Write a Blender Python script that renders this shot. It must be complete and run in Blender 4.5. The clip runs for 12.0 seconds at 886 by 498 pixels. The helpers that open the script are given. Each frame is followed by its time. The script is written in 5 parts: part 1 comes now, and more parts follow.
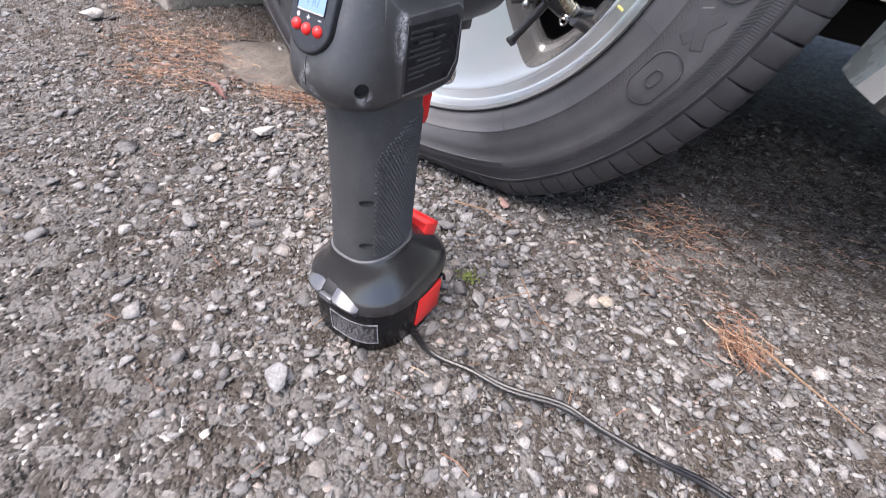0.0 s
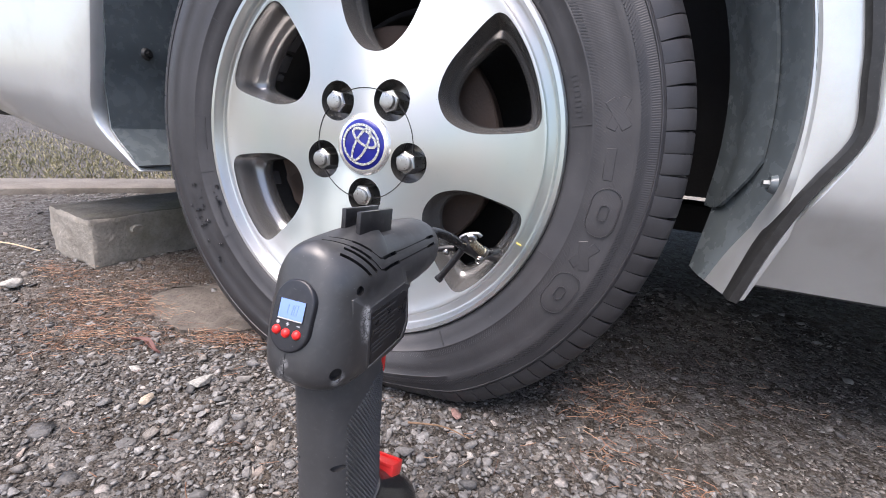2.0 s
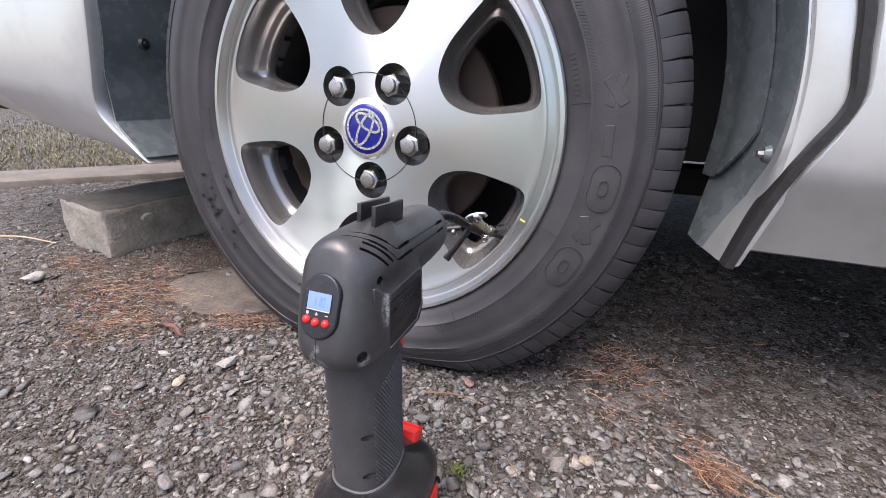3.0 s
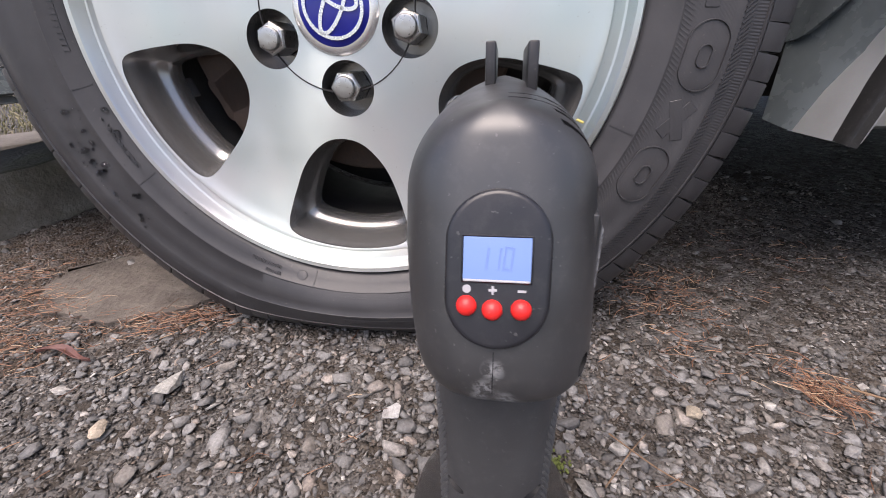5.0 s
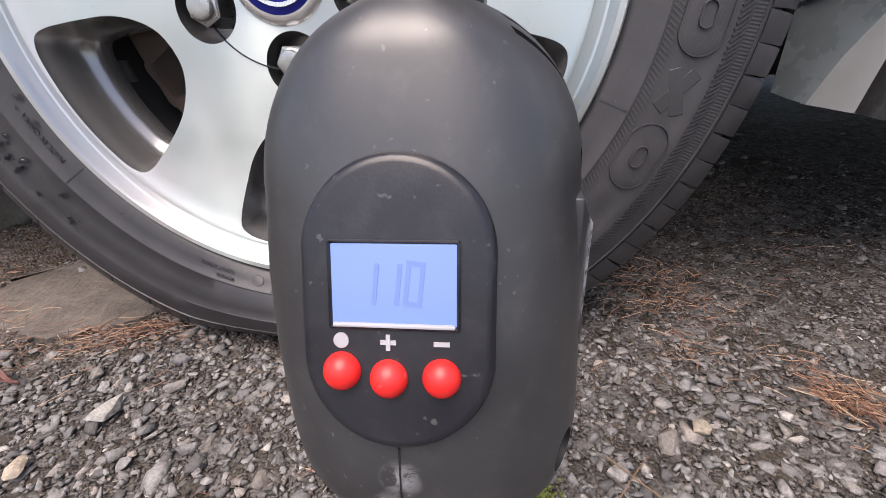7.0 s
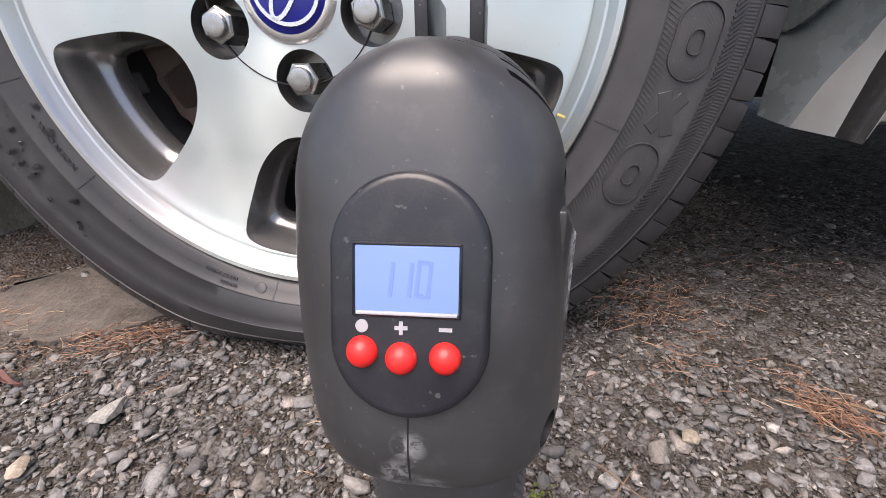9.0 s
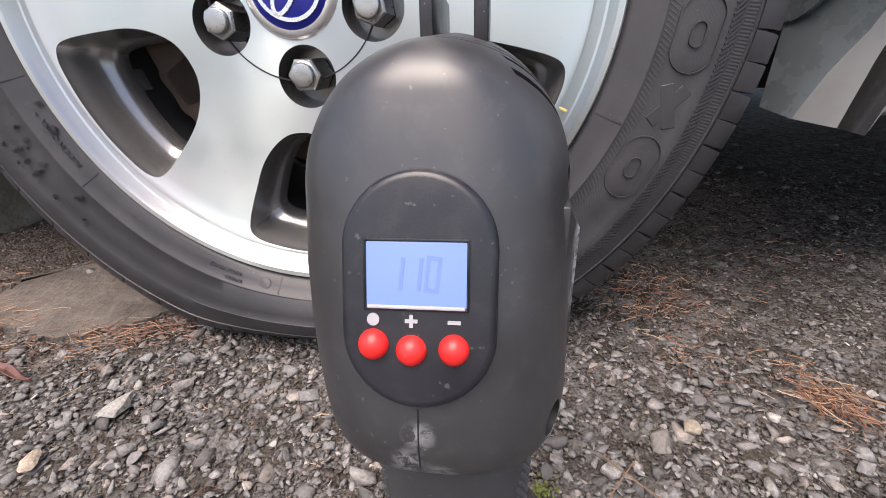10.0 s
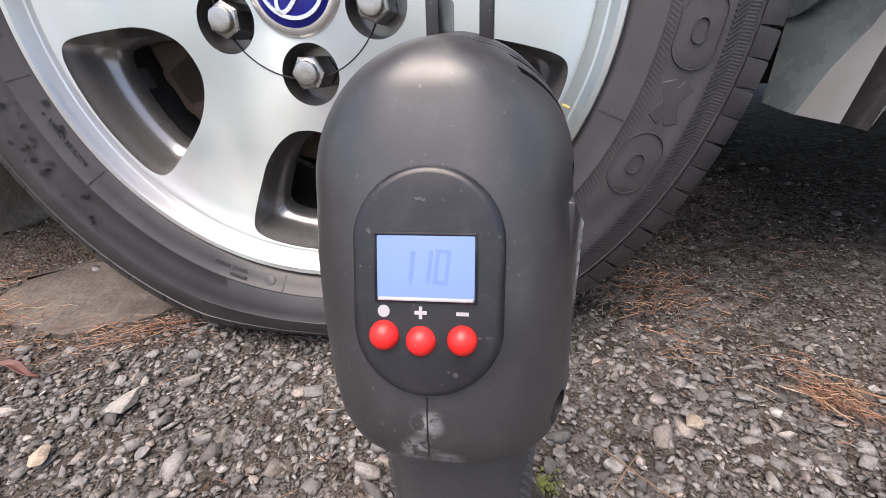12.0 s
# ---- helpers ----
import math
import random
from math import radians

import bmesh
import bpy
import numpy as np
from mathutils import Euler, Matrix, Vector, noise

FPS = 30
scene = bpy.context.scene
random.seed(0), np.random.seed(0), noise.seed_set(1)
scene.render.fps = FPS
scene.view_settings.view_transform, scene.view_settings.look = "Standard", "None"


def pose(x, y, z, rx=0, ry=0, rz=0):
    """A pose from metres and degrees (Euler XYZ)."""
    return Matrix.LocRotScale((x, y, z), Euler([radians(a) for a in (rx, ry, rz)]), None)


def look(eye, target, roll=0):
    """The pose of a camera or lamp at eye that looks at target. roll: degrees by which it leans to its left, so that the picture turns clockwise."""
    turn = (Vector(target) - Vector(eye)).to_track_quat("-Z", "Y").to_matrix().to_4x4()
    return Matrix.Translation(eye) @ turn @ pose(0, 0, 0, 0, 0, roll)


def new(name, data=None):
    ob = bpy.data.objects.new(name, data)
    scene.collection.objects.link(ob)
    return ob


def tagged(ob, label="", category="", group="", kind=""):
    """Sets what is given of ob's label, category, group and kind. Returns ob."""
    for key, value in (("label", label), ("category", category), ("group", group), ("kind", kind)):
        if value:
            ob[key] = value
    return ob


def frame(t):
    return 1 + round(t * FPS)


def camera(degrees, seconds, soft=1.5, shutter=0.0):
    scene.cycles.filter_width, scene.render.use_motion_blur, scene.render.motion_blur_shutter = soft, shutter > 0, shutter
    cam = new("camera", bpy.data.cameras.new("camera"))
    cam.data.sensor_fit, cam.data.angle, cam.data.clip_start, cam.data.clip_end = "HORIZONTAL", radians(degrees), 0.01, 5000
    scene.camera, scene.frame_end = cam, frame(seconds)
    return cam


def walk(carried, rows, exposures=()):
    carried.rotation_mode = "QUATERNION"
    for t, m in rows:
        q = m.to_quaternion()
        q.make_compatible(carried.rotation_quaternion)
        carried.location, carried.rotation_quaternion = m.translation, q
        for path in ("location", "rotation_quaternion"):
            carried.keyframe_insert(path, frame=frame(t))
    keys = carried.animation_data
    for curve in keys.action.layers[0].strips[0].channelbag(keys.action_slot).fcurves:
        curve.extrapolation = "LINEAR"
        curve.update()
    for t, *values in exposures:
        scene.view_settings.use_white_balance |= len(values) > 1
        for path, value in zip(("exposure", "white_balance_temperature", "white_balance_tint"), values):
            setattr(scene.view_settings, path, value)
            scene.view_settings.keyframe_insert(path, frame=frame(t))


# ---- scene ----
cam = camera(91.49, 12.0, 0.7, 0.3)
PATH = [
    (0, (0.2623, -0.3829, 0.2655), (0.1227, -0.1188, -0.0005), 9.93),
    (0.5, (0.2567, -0.3923, 0.2768), (0.1225, -0.0930, 0.0480), 10.88),
    (1, (0.2556, -0.4023, 0.3051), (0.1202, -0.0810, 0.1092), 7.37),
    (1.5, (0.2542, -0.3947, 0.3108), (0.1246, -0.0421, 0.1734), 4.93),
    (2, (0.2480, -0.4007, 0.3094), (0.1129, -0.0422, 0.1942), 4.16),
    (2.5, (0.2468, -0.4123, 0.3214), (0.1121, -0.0584, 0.1924), 2.94),
    (3, (0.2483, -0.4146, 0.3250), (0.1150, -0.0656, 0.1821), 1.42),
    (3.2, (0.2478, -0.4159, 0.3255), (0.1150, -0.0670, 0.1819), 1.38),
    (4.8, (0.1268, -0.3405, 0.2659), (0.0756, 0.0121, 0.0841), -1.36),
    (5, (0.1202, -0.3338, 0.2630), (0.0688, 0.0183, 0.0803), -1.69),
    (5.5, (0.1107, -0.3113, 0.2519), (0.0628, 0.0421, 0.0708), -1.78),
    (6, (0.1155, -0.2979, 0.2463), (0.0706, 0.0562, 0.0658), -1.57),
    (6.5, (0.1303, -0.2931, 0.2436), (0.0861, 0.0587, 0.0584), -2.19),
    (7, (0.1308, -0.2934, 0.2453), (0.0852, 0.0572, 0.0583), -2.71),
    (9, (0.1310, -0.3032, 0.2489), (0.0875, 0.0529, 0.0721), -1.54),
    (9.5, (0.1305, -0.3039, 0.2473), (0.0870, 0.0508, 0.0677), -1.83),
    (10, (0.1303, -0.3049, 0.2500), (0.0854, 0.0485, 0.0681), -2.09),
    (10.5, (0.1301, -0.3061, 0.2519), (0.0841, 0.0466, 0.0689), -2.33),
    (11, (0.1298, -0.3063, 0.2506), (0.0837, 0.0463, 0.0674), -2.38),
    (11.5, (0.1295, -0.3057, 0.2494), (0.0829, 0.0466, 0.0658), -2.40),
    (12, (0.1296, -0.3069, 0.2504), (0.0829, 0.0452, 0.0664), -2.39),
]
walk(cam, [(t, look(eye, target, roll)) for t, eye, target, roll in PATH],
     [(0.0, 2.14, 6650, 15), (1.0, 2.26, 6650, 15), (1.5, 2.05, 6700, 15), (2.0, 1.86, 6750, 16), (2.5, 1.78, 6800, 17), (3.2, 1.70, 6900, 18), (4.8, 1.49, 7000, 18), (6.0, 1.49, 7100, 18), (12.0, 1.63, 7200, 17)])

# ---- daylight: a bright overcast sky ----
SUN_EL, SUN_ROT = radians(66), radians(197)
world = bpy.data.worlds.new("overcast_sky")
scene.world = world
world.use_nodes = True
wn, wl = world.node_tree.nodes, world.node_tree.links
sky = wn.new("ShaderNodeTexSky")
sky.sky_type = "NISHITA"
sky.sun_disc = False
sky.sun_elevation, sky.sun_rotation = SUN_EL, SUN_ROT
sky.air_density, sky.dust_density, sky.ozone_density = 1.0, 3.0, 1.5
wl.new(sky.outputs[0], wn["Background"].inputs[0])
wn["Background"].inputs[1].default_value = 0.10

sun_data = bpy.data.lights.new("sun", "SUN")
sun_data.energy, sun_data.angle, sun_data.color = 1.5, radians(50), (1.0, 0.97, 0.95)
sun = new("sun", sun_data)
sun.matrix_world = look((-0.7, -2.3, 5.5), (0, 0, 0))

# ---- small helpers ----
WORLD = {}


def place(ob, parent, m=Matrix()):
    ob.parent = parent
    ob.matrix_parent_inverse = WORLD[parent].inverted()
    ob.matrix_basis = m
    WORLD[ob] = m
    return ob


def thing(name, at, label, category, group="", turn=0.0):
    ob = new(name)
    ob.empty_display_size = 0.02
    ob.matrix_basis = WORLD[ob] = pose(*at, 0, 0, turn)
    return tagged(ob, label, category, group)


def mesh_of(name, bm, mats, sharp=35):
    me = bpy.data.meshes.new(name)
    bm.normal_update()
    bm.to_mesh(me)
    bm.free()
    for m in mats if isinstance(mats, (list, tuple)) else [mats]:
        me.materials.append(m)
    me.polygons.foreach_set("use_smooth", [sharp > 0] * len(me.polygons))
    if sharp > 0:
        me.set_sharp_from_angle(angle=radians(sharp))
    return me


def part(name, bm, material, parent, label="", m=None, sharp=35):
    """One mesh object under a thing or a part; m is its pose in the world."""
    ob = new(name, mesh_of(name, bm, material, sharp))
    place(ob, parent, Matrix() if m is None else m)
    return tagged(ob, label)


def lone(name, bm, material, label, category, kind="", group="", m=None, sharp=35):
    ob = new(name, mesh_of(name, bm, material, sharp))
    ob.matrix_basis = WORLD[ob] = Matrix() if m is None else m
    return tagged(ob, label, category, group, kind)


def bridge(bm, a, b, mat=0):
    n = len(a)
    for i in range(n):
        f = bm.faces.new((a[i], a[(i + 1) % n], b[(i + 1) % n], b[i]))
        f.material_index = mat


def loft(loops, cap=True, mat=0):
    """Rings of equal length joined one after the other."""
    bm = bmesh.new()
    rings = [[bm.verts.new(p) for p in ring] for ring in loops]
    for a, b in zip(rings, rings[1:]):
        bridge(bm, a, b, mat)
    if cap:
        bm.faces.new(list(reversed(rings[0])))
        bm.faces.new(rings[-1])
    bmesh.ops.recalc_face_normals(bm, faces=bm.faces)
    return bm


def revolve(profile, seg, closed=False):
    """Profile of (r, y) turned about the y axis."""
    bm = bmesh.new()
    rings = []
    for r, y in profile:
        rings.append([bm.verts.new((r * math.cos(2 * math.pi * i / seg), y, r * math.sin(2 * math.pi * i / seg))) for i in range(seg)])
    pairs = list(zip(rings, rings[1:])) + ([(rings[-1], rings[0])] if closed else [])
    for a, b in pairs:
        bridge(bm, a, b)
    bmesh.ops.recalc_face_normals(bm, faces=bm.faces)
    return bm


def box(bm, size, m=Matrix(), bevel=0.0, seg=2):
    made = bmesh.ops.create_cube(bm, size=1.0, matrix=m @ Matrix.Diagonal((*size, 1)))["verts"]
    if bevel:
        edges = {e for v in made for e in v.link_edges}
        bmesh.ops.bevel(bm, geom=list(edges), offset=bevel, segments=seg, affect="EDGES", profile=0.5)
    return bm


def boxed(size, m=Matrix(), bevel=0.0, seg=2):
    return box(bmesh.new(), size, m, bevel, seg)


def smooth_path(points, n):
    """Catmull-Rom through the points."""
    pts = [Vector(p) for p in points]
    pts = [2 * pts[0] - pts[1]] + pts + [2 * pts[-1] - pts[-2]]
    out = []
    for k in range(1, len(pts) - 2):
        p0, p1, p2, p3 = pts[k - 1 : k + 3]
        for i in range(n):
            t = i / n
            out.append(0.5 * (2 * p1 + (p2 - p0) * t + (2 * p0 - 5 * p1 + 4 * p2 - p3) * t * t + (3 * p1 - p0 - 3 * p2 + p3) * t**3))
    return out + [pts[-2]]


def tube(points, radius, seg=10, n=8, taper=None, bm=None):
    bm = bm or bmesh.new()
    path = smooth_path(points, n) if n > 1 else [Vector(p) for p in points]
    up = Vector((0.13, 0.21, 0.97))
    rings = []
    for i, p in enumerate(path):
        d = (path[min(i + 1, len(path) - 1)] - path[max(i - 1, 0)]).normalized()
        a = d.cross(up).normalized()
        b = a.cross(d)
        r = radius * (taper(i / (len(path) - 1)) if taper else 1)
        rings.append([bm.verts.new(p + r * (math.cos(2 * math.pi * k / seg) * a + math.sin(2 * math.pi * k / seg) * b)) for k in range(seg)])
    for a, b in zip(rings, rings[1:]):
        bridge(bm, a, b)
    bm.faces.new(list(reversed(rings[0])))
    bm.faces.new(rings[-1])
    return bm


def baked(ob):
    """The mesh of ob with its modifiers; ob itself is taken away."""
    dg = bpy.context.evaluated_depsgraph_get()
    dg.update()
    me = bpy.data.meshes.new_from_object(ob.evaluated_get(dg))
    bpy.data.objects.remove(ob)
    return me


def letters(text, size, depth):
    cu = bpy.data.curves.new("letters", "FONT")
    cu.body, cu.size, cu.extrude, cu.align_x = text, size, depth, "CENTER"
    cu.resolution_u = 2
    bm = bmesh.new()
    me = baked(new("letters", cu))
    bm.from_mesh(me)
    return bm


# ---- materials ----
def material(name):
    m = bpy.data.materials.new(name)
    m.use_nodes = True
    nt = m.node_tree
    return m, nt, nt.nodes["Principled BSDF"]


def node(nt, kind, inputs=None, operation="", direction_type="", axis="", noise_dimensions=""):
    n = nt.nodes.new(kind)
    if operation:
        n.operation = operation
    if direction_type:
        n.direction_type, n.axis = direction_type, axis
    if noise_dimensions:
        n.noise_dimensions = noise_dimensions
    for k, v in (inputs or {}).items():
        if isinstance(v, bpy.types.NodeSocket):
            nt.links.new(v, n.inputs[k])
        else:
            n.inputs[k].default_value = v
    return n


def ramp(nt, fac, stops):
    n = nt.nodes.new("ShaderNodeValToRGB")
    nt.links.new(fac, n.inputs[0])
    el = n.color_ramp.elements
    while len(el) < len(stops):
        el.new(0.5)
    for e, (p, c) in zip(el, stops):
        e.position, e.color = p, (*c, 1) if len(c) == 3 else c
    return n.outputs[0]


def mixed(nt, fac, a, b, how="MIX"):
    n = nt.nodes.new("ShaderNodeMix")
    n.data_type, n.blend_type = "RGBA", how
    for key, v in ((0, fac), (6, a), (7, b)):
        if isinstance(v, bpy.types.NodeSocket):
            nt.links.new(v, n.inputs[key])
        else:
            n.inputs[key].default_value = v if key == 0 else (*v, 1)
    return n.outputs[2]


def coords(nt):
    return nt.nodes.new("ShaderNodeTexCoord").outputs["Object"]


def noise_of(nt, scale, detail=4.0, rough=0.6, vec=None, dist=0.0):
    return node(nt, "ShaderNodeTexNoise", {"Vector": vec or coords(nt), "Scale": scale, "Detail": detail, "Roughness": rough, "Distortion": dist}).outputs[0]


def bump(nt, height, strength, distance, normal=None):
    ins = {"Height": height, "Strength": strength, "Distance": distance}
    if normal:
        ins["Normal"] = normal
    return node(nt, "ShaderNodeBump", ins).outputs[0]


def math_node(nt, op, a, b=0.0):
    return node(nt, "ShaderNodeMath", {0: a, 1: b}, operation=op).outputs[0]


def plastic(name, colour, rough, grain=2500.0, depth=0.00003, dust=0.0, dust_colour=(0.35, 0.34, 0.33), scuff=None, spec=0.5):
    """Moulded plastic or rubber: fine grain, dust in patches, pale scuffs round given spots (x, y, z, radius)."""
    m, nt, p = material(name)
    c = coords(nt)
    big = noise_of(nt, 60, 5, 0.6, c)
    fine = noise_of(nt, grain, 2, 0.5, c)
    base = mixed(nt, ramp(nt, big, [(0.3, (0, 0, 0)), (0.75, (1, 1, 1))]), colour, [v * 1.35 + 0.004 for v in colour])
    if dust:
        base = mixed(nt, math_node(nt, "MULTIPLY", ramp(nt, noise_of(nt, 220, 6, 0.7, c), [(0.52, (0, 0, 0)), (0.8, (1, 1, 1))]), dust), base, dust_colour)
        base = mixed(nt, math_node(nt, "MULTIPLY", ramp(nt, noise_of(nt, 700, 2, 0.5, c), [(0.7, (0, 0, 0)), (0.75, (1, 1, 1))]), min(0.3, dust * 3)), base, dust_colour)
    for x, y, z, r in scuff or ():
        d = node(nt, "ShaderNodeVectorMath", {0: c, 1: (x, y, z)}, operation="DISTANCE").outputs["Value"]
        near = node(nt, "ShaderNodeMapRange", {0: d, 1: r * 1.2, 2: r * 0.25, 3: 0.0, 4: 1.0}).outputs[0]
        torn = ramp(nt, noise_of(nt, 430, 5, 0.75, c, 0.8), [(0.44, (0, 0, 0)), (0.54, (1, 1, 1))])
        base = mixed(nt, math_node(nt, "MULTIPLY", math_node(nt, "MULTIPLY", near, torn), 0.55), base, (0.36, 0.37, 0.38))
    nt.links.new(base, p.inputs["Base Color"])
    nt.links.new(node(nt, "ShaderNodeMapRange", {0: big, 1: 0.3, 2: 0.7, 3: rough - 0.07, 4: rough + 0.09}).outputs[0], p.inputs["Roughness"])
    p.inputs["Specular IOR Level"].default_value = spec
    nt.links.new(bump(nt, fine, 0.5, depth), p.inputs["Normal"])
    return m


def metal(name, colour, rough, aniso=0.0, grain=400.0):
    m, nt, p = material(name)
    c = coords(nt)
    spots = noise_of(nt, 35, 6, 0.65, c)
    nt.links.new(mixed(nt, ramp(nt, spots, [(0.35, (0, 0, 0)), (0.8, (1, 1, 1))]), colour, [v * 0.86 for v in colour]), p.inputs["Base Color"])
    p.inputs["Metallic"].default_value = 1.0
    nt.links.new(node(nt, "ShaderNodeMapRange", {0: noise_of(nt, grain, 3, 0.6, c), 1: 0.3, 2: 0.7, 3: rough - 0.05, 4: rough + 0.07}).outputs[0], p.inputs["Roughness"])
    if aniso:
        p.inputs["Anisotropic"].default_value = aniso
        nt.links.new(node(nt, "ShaderNodeTangent", direction_type="RADIAL", axis="Y").outputs[0], p.inputs["Tangent"])
    return m


def silver_paint(name, colour):
    """Satin wheel paint, a little brake dust in it."""
    m, nt, p = material(name)
    c = coords(nt)
    dust = ramp(nt, noise_of(nt, 14, 3, 0.5, c), [(0.4, (0, 0, 0)), (0.8, (0.35, 0.35, 0.35))])
    nt.links.new(mixed(nt, dust, colour, [v * 0.55 for v in colour]), p.inputs["Base Color"])
    p.inputs["Metallic"].default_value = 0.75
    p.inputs["Roughness"].default_value = 0.25
    return m


M_SHELL = plastic("black_plastic_shell", (0.0180, 0.0186, 0.0208), 0.42, depth=0.000008, spec=1.0, dust=0.07,
                  scuff=[(0.1180, -0.2572, 0.1915, 0.0030), (0.1168, -0.2562, 0.1880, 0.0028), (0.1222, -0.2562, 0.1885, 0.0032), (0.1242, -0.2555, 0.1868, 0.0024), (0.1198, -0.2578, 0.1970, 0.0026), (0.1032, -0.2462, 0.1872, 0.0034), (0.1022, -0.2452, 0.1842, 0.0034), (0.1422, -0.2462, 0.1886, 0.0036),
                         (0.1412, -0.2458, 0.1856, 0.0034), (0.1462, -0.2275, 0.2180, 0.0030), (0.1464, -0.2280, 0.2130, 0.0036), (0.1464, -0.2282, 0.2080, 0.0032), (0.1462, -0.2284, 0.2025, 0.0026),
                         (0.1463, -0.2277, 0.2160, 0.0036), (0.1464, -0.2281, 0.2105, 0.0036), (0.1463, -0.2283, 0.2055, 0.0030), (0.1422, -0.2462, 0.1876, 0.0036)])
M_FOOT = plastic("satin_black_plastic", (0.013, 0.0132, 0.0145), 0.18, dust=0.02, spec=1.0)
M_GLOSS = plastic("glossy_black_plastic", (0.005, 0.005, 0.006), 0.26, spec=0.14)
# Catch: lighter base colour stands in for sky reflected off the wings.
M_CATCH = plastic("sky_sheen_plastic", (0.06, 0.06, 0.064), 0.2, spec=1.0)
M_EDGE = plastic("worn_grey_edge", (0.10, 0.10, 0.105), 0.4)
M_DIM = plastic("fine_print", (0.09, 0.09, 0.095), 0.5)
M_GRIP = plastic("grey_rubber_grip", (0.038, 0.0388, 0.0412), 0.55, 1800, 0.00012, 0.06)
M_BLACK = plastic("black_plastic", (0.012, 0.012, 0.014), 0.33, dust=0.1)
# Near-black: the dark cover joint, and shade painted into slots and holes.
M_DARK = plastic("dark_joint_and_recess_shade", (0.006, 0.006, 0.007), 0.6)
M_PANEL = plastic("display_panel_plastic", (0.009, 0.0098, 0.0135), 0.33, dust=0.05)
M_RED = plastic("red_plastic", (0.62, 0.018, 0.016), 0.35, dust=0.06)
M_LABEL = plastic("printed_label", (0.012, 0.012, 0.014), 0.3)
M_PRINT = plastic("white_print", (0.3, 0.3, 0.32), 0.5)
M_FAINT = plastic("worn_print", (0.032, 0.032, 0.034), 0.42)
M_CABLE = plastic("black_cable_sheath", (0.007, 0.007, 0.008), 0.25, dust=0.03)
M_CHROME = metal("chromed_steel", (0.32, 0.32, 0.31), 0.28)
M_BRASS = metal("plated_brass", (0.55, 0.51, 0.40), 0.26)
M_NUT = metal("nut_steel", (0.46, 0.46, 0.45), 0.30)
M_RUST = plastic("rusty_brake_iron", (0.036, 0.023, 0.017), 0.7, 300, 0.0006, 0.3, (0.12, 0.05, 0.025))
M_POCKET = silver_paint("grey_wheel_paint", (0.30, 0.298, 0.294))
# Nut pockets: darker copy of the wheel paint, shade put into the colour.
M_NUT_SHADE = silver_paint("nut_pocket_shade", (0.18, 0.18, 0.18))
M_CAP = silver_paint("bright_silver_paint", (0.72, 0.72, 0.71))
M_BARREL = plastic("dark_barrel_paint", (0.04, 0.04, 0.04), 0.4, dust=0.25, dust_colour=(0.12, 0.1, 0.08))
M_BLUE = plastic("blue_enamel", (0.006, 0.01, 0.16), 0.18)
M_SILVER = metal("badge_silver", (0.75, 0.76, 0.78), 0.25)
M_YELLOW = plastic("yellow_paint_dab", (0.5, 0.42, 0.13), 0.5)
M_LINER = plastic("arch_liner_plastic", (0.082, 0.098, 0.105), 0.25, 900, 0.00004, 0.10, (0.2, 0.21, 0.21), spec=0.7)
M_WELL = plastic("black_underseal", (0.01, 0.01, 0.011), 0.85, 200, 0.001)
M_TRIM = plastic("black_trim_rubber", (0.014, 0.014, 0.014), 0.36, dust=0.08)


def machined_alloy():
    """Clear-coated face turned on a lathe: fine rings, light from it fans out."""
    m, nt, p = material("machined_alloy")
    c = coords(nt)
    x, y, z = node(nt, "ShaderNodeSeparateXYZ", {0: c}).outputs
    r = math_node(nt, "SQRT", math_node(nt, "ADD", math_node(nt, "MULTIPLY", x, x), math_node(nt, "MULTIPLY", z, z)))
    rings = node(nt, "ShaderNodeTexNoise", {"W": math_node(nt, "MULTIPLY", r, 2600.0), "Scale": 1.0, "Detail": 2.0}, noise_dimensions="1D").outputs[0]
    cloudy = noise_of(nt, 22, 5, 0.6, c)
    # Greenish patches imitate reflected surroundings, put into the base colour.
    tint = mixed(nt, ramp(nt, noise_of(nt, 9, 2, 0.5, c), [(0.4, (0, 0, 0)), (0.65, (1, 1, 1))]), (0.63, 0.625, 0.615), (0.56, 0.62, 0.61))
    grit = ramp(nt, noise_of(nt, 700, 2, 0.5, c), [(0.73, (0, 0, 0)), (0.77, (1, 1, 1))])
    nt.links.new(mixed(nt, grit, tint, (0.35, 0.33, 0.3)), p.inputs["Base Color"])
    p.inputs["Metallic"].default_value = 1.0
    nt.links.new(node(nt, "ShaderNodeMapRange", {0: cloudy, 1: 0.3, 2: 0.7, 3: 0.33, 4: 0.43}).outputs[0], p.inputs["Roughness"])
    p.inputs["Anisotropic"].default_value = 0.82
    p.inputs["Anisotropic Rotation"].default_value = 0.25
    nt.links.new(node(nt, "ShaderNodeTangent", direction_type="RADIAL", axis="Y").outputs[0], p.inputs["Tangent"])
    nt.links.new(bump(nt, rings, 0.18, 0.00012), p.inputs["Normal"])
    return m


M_ALLOY = machined_alloy()


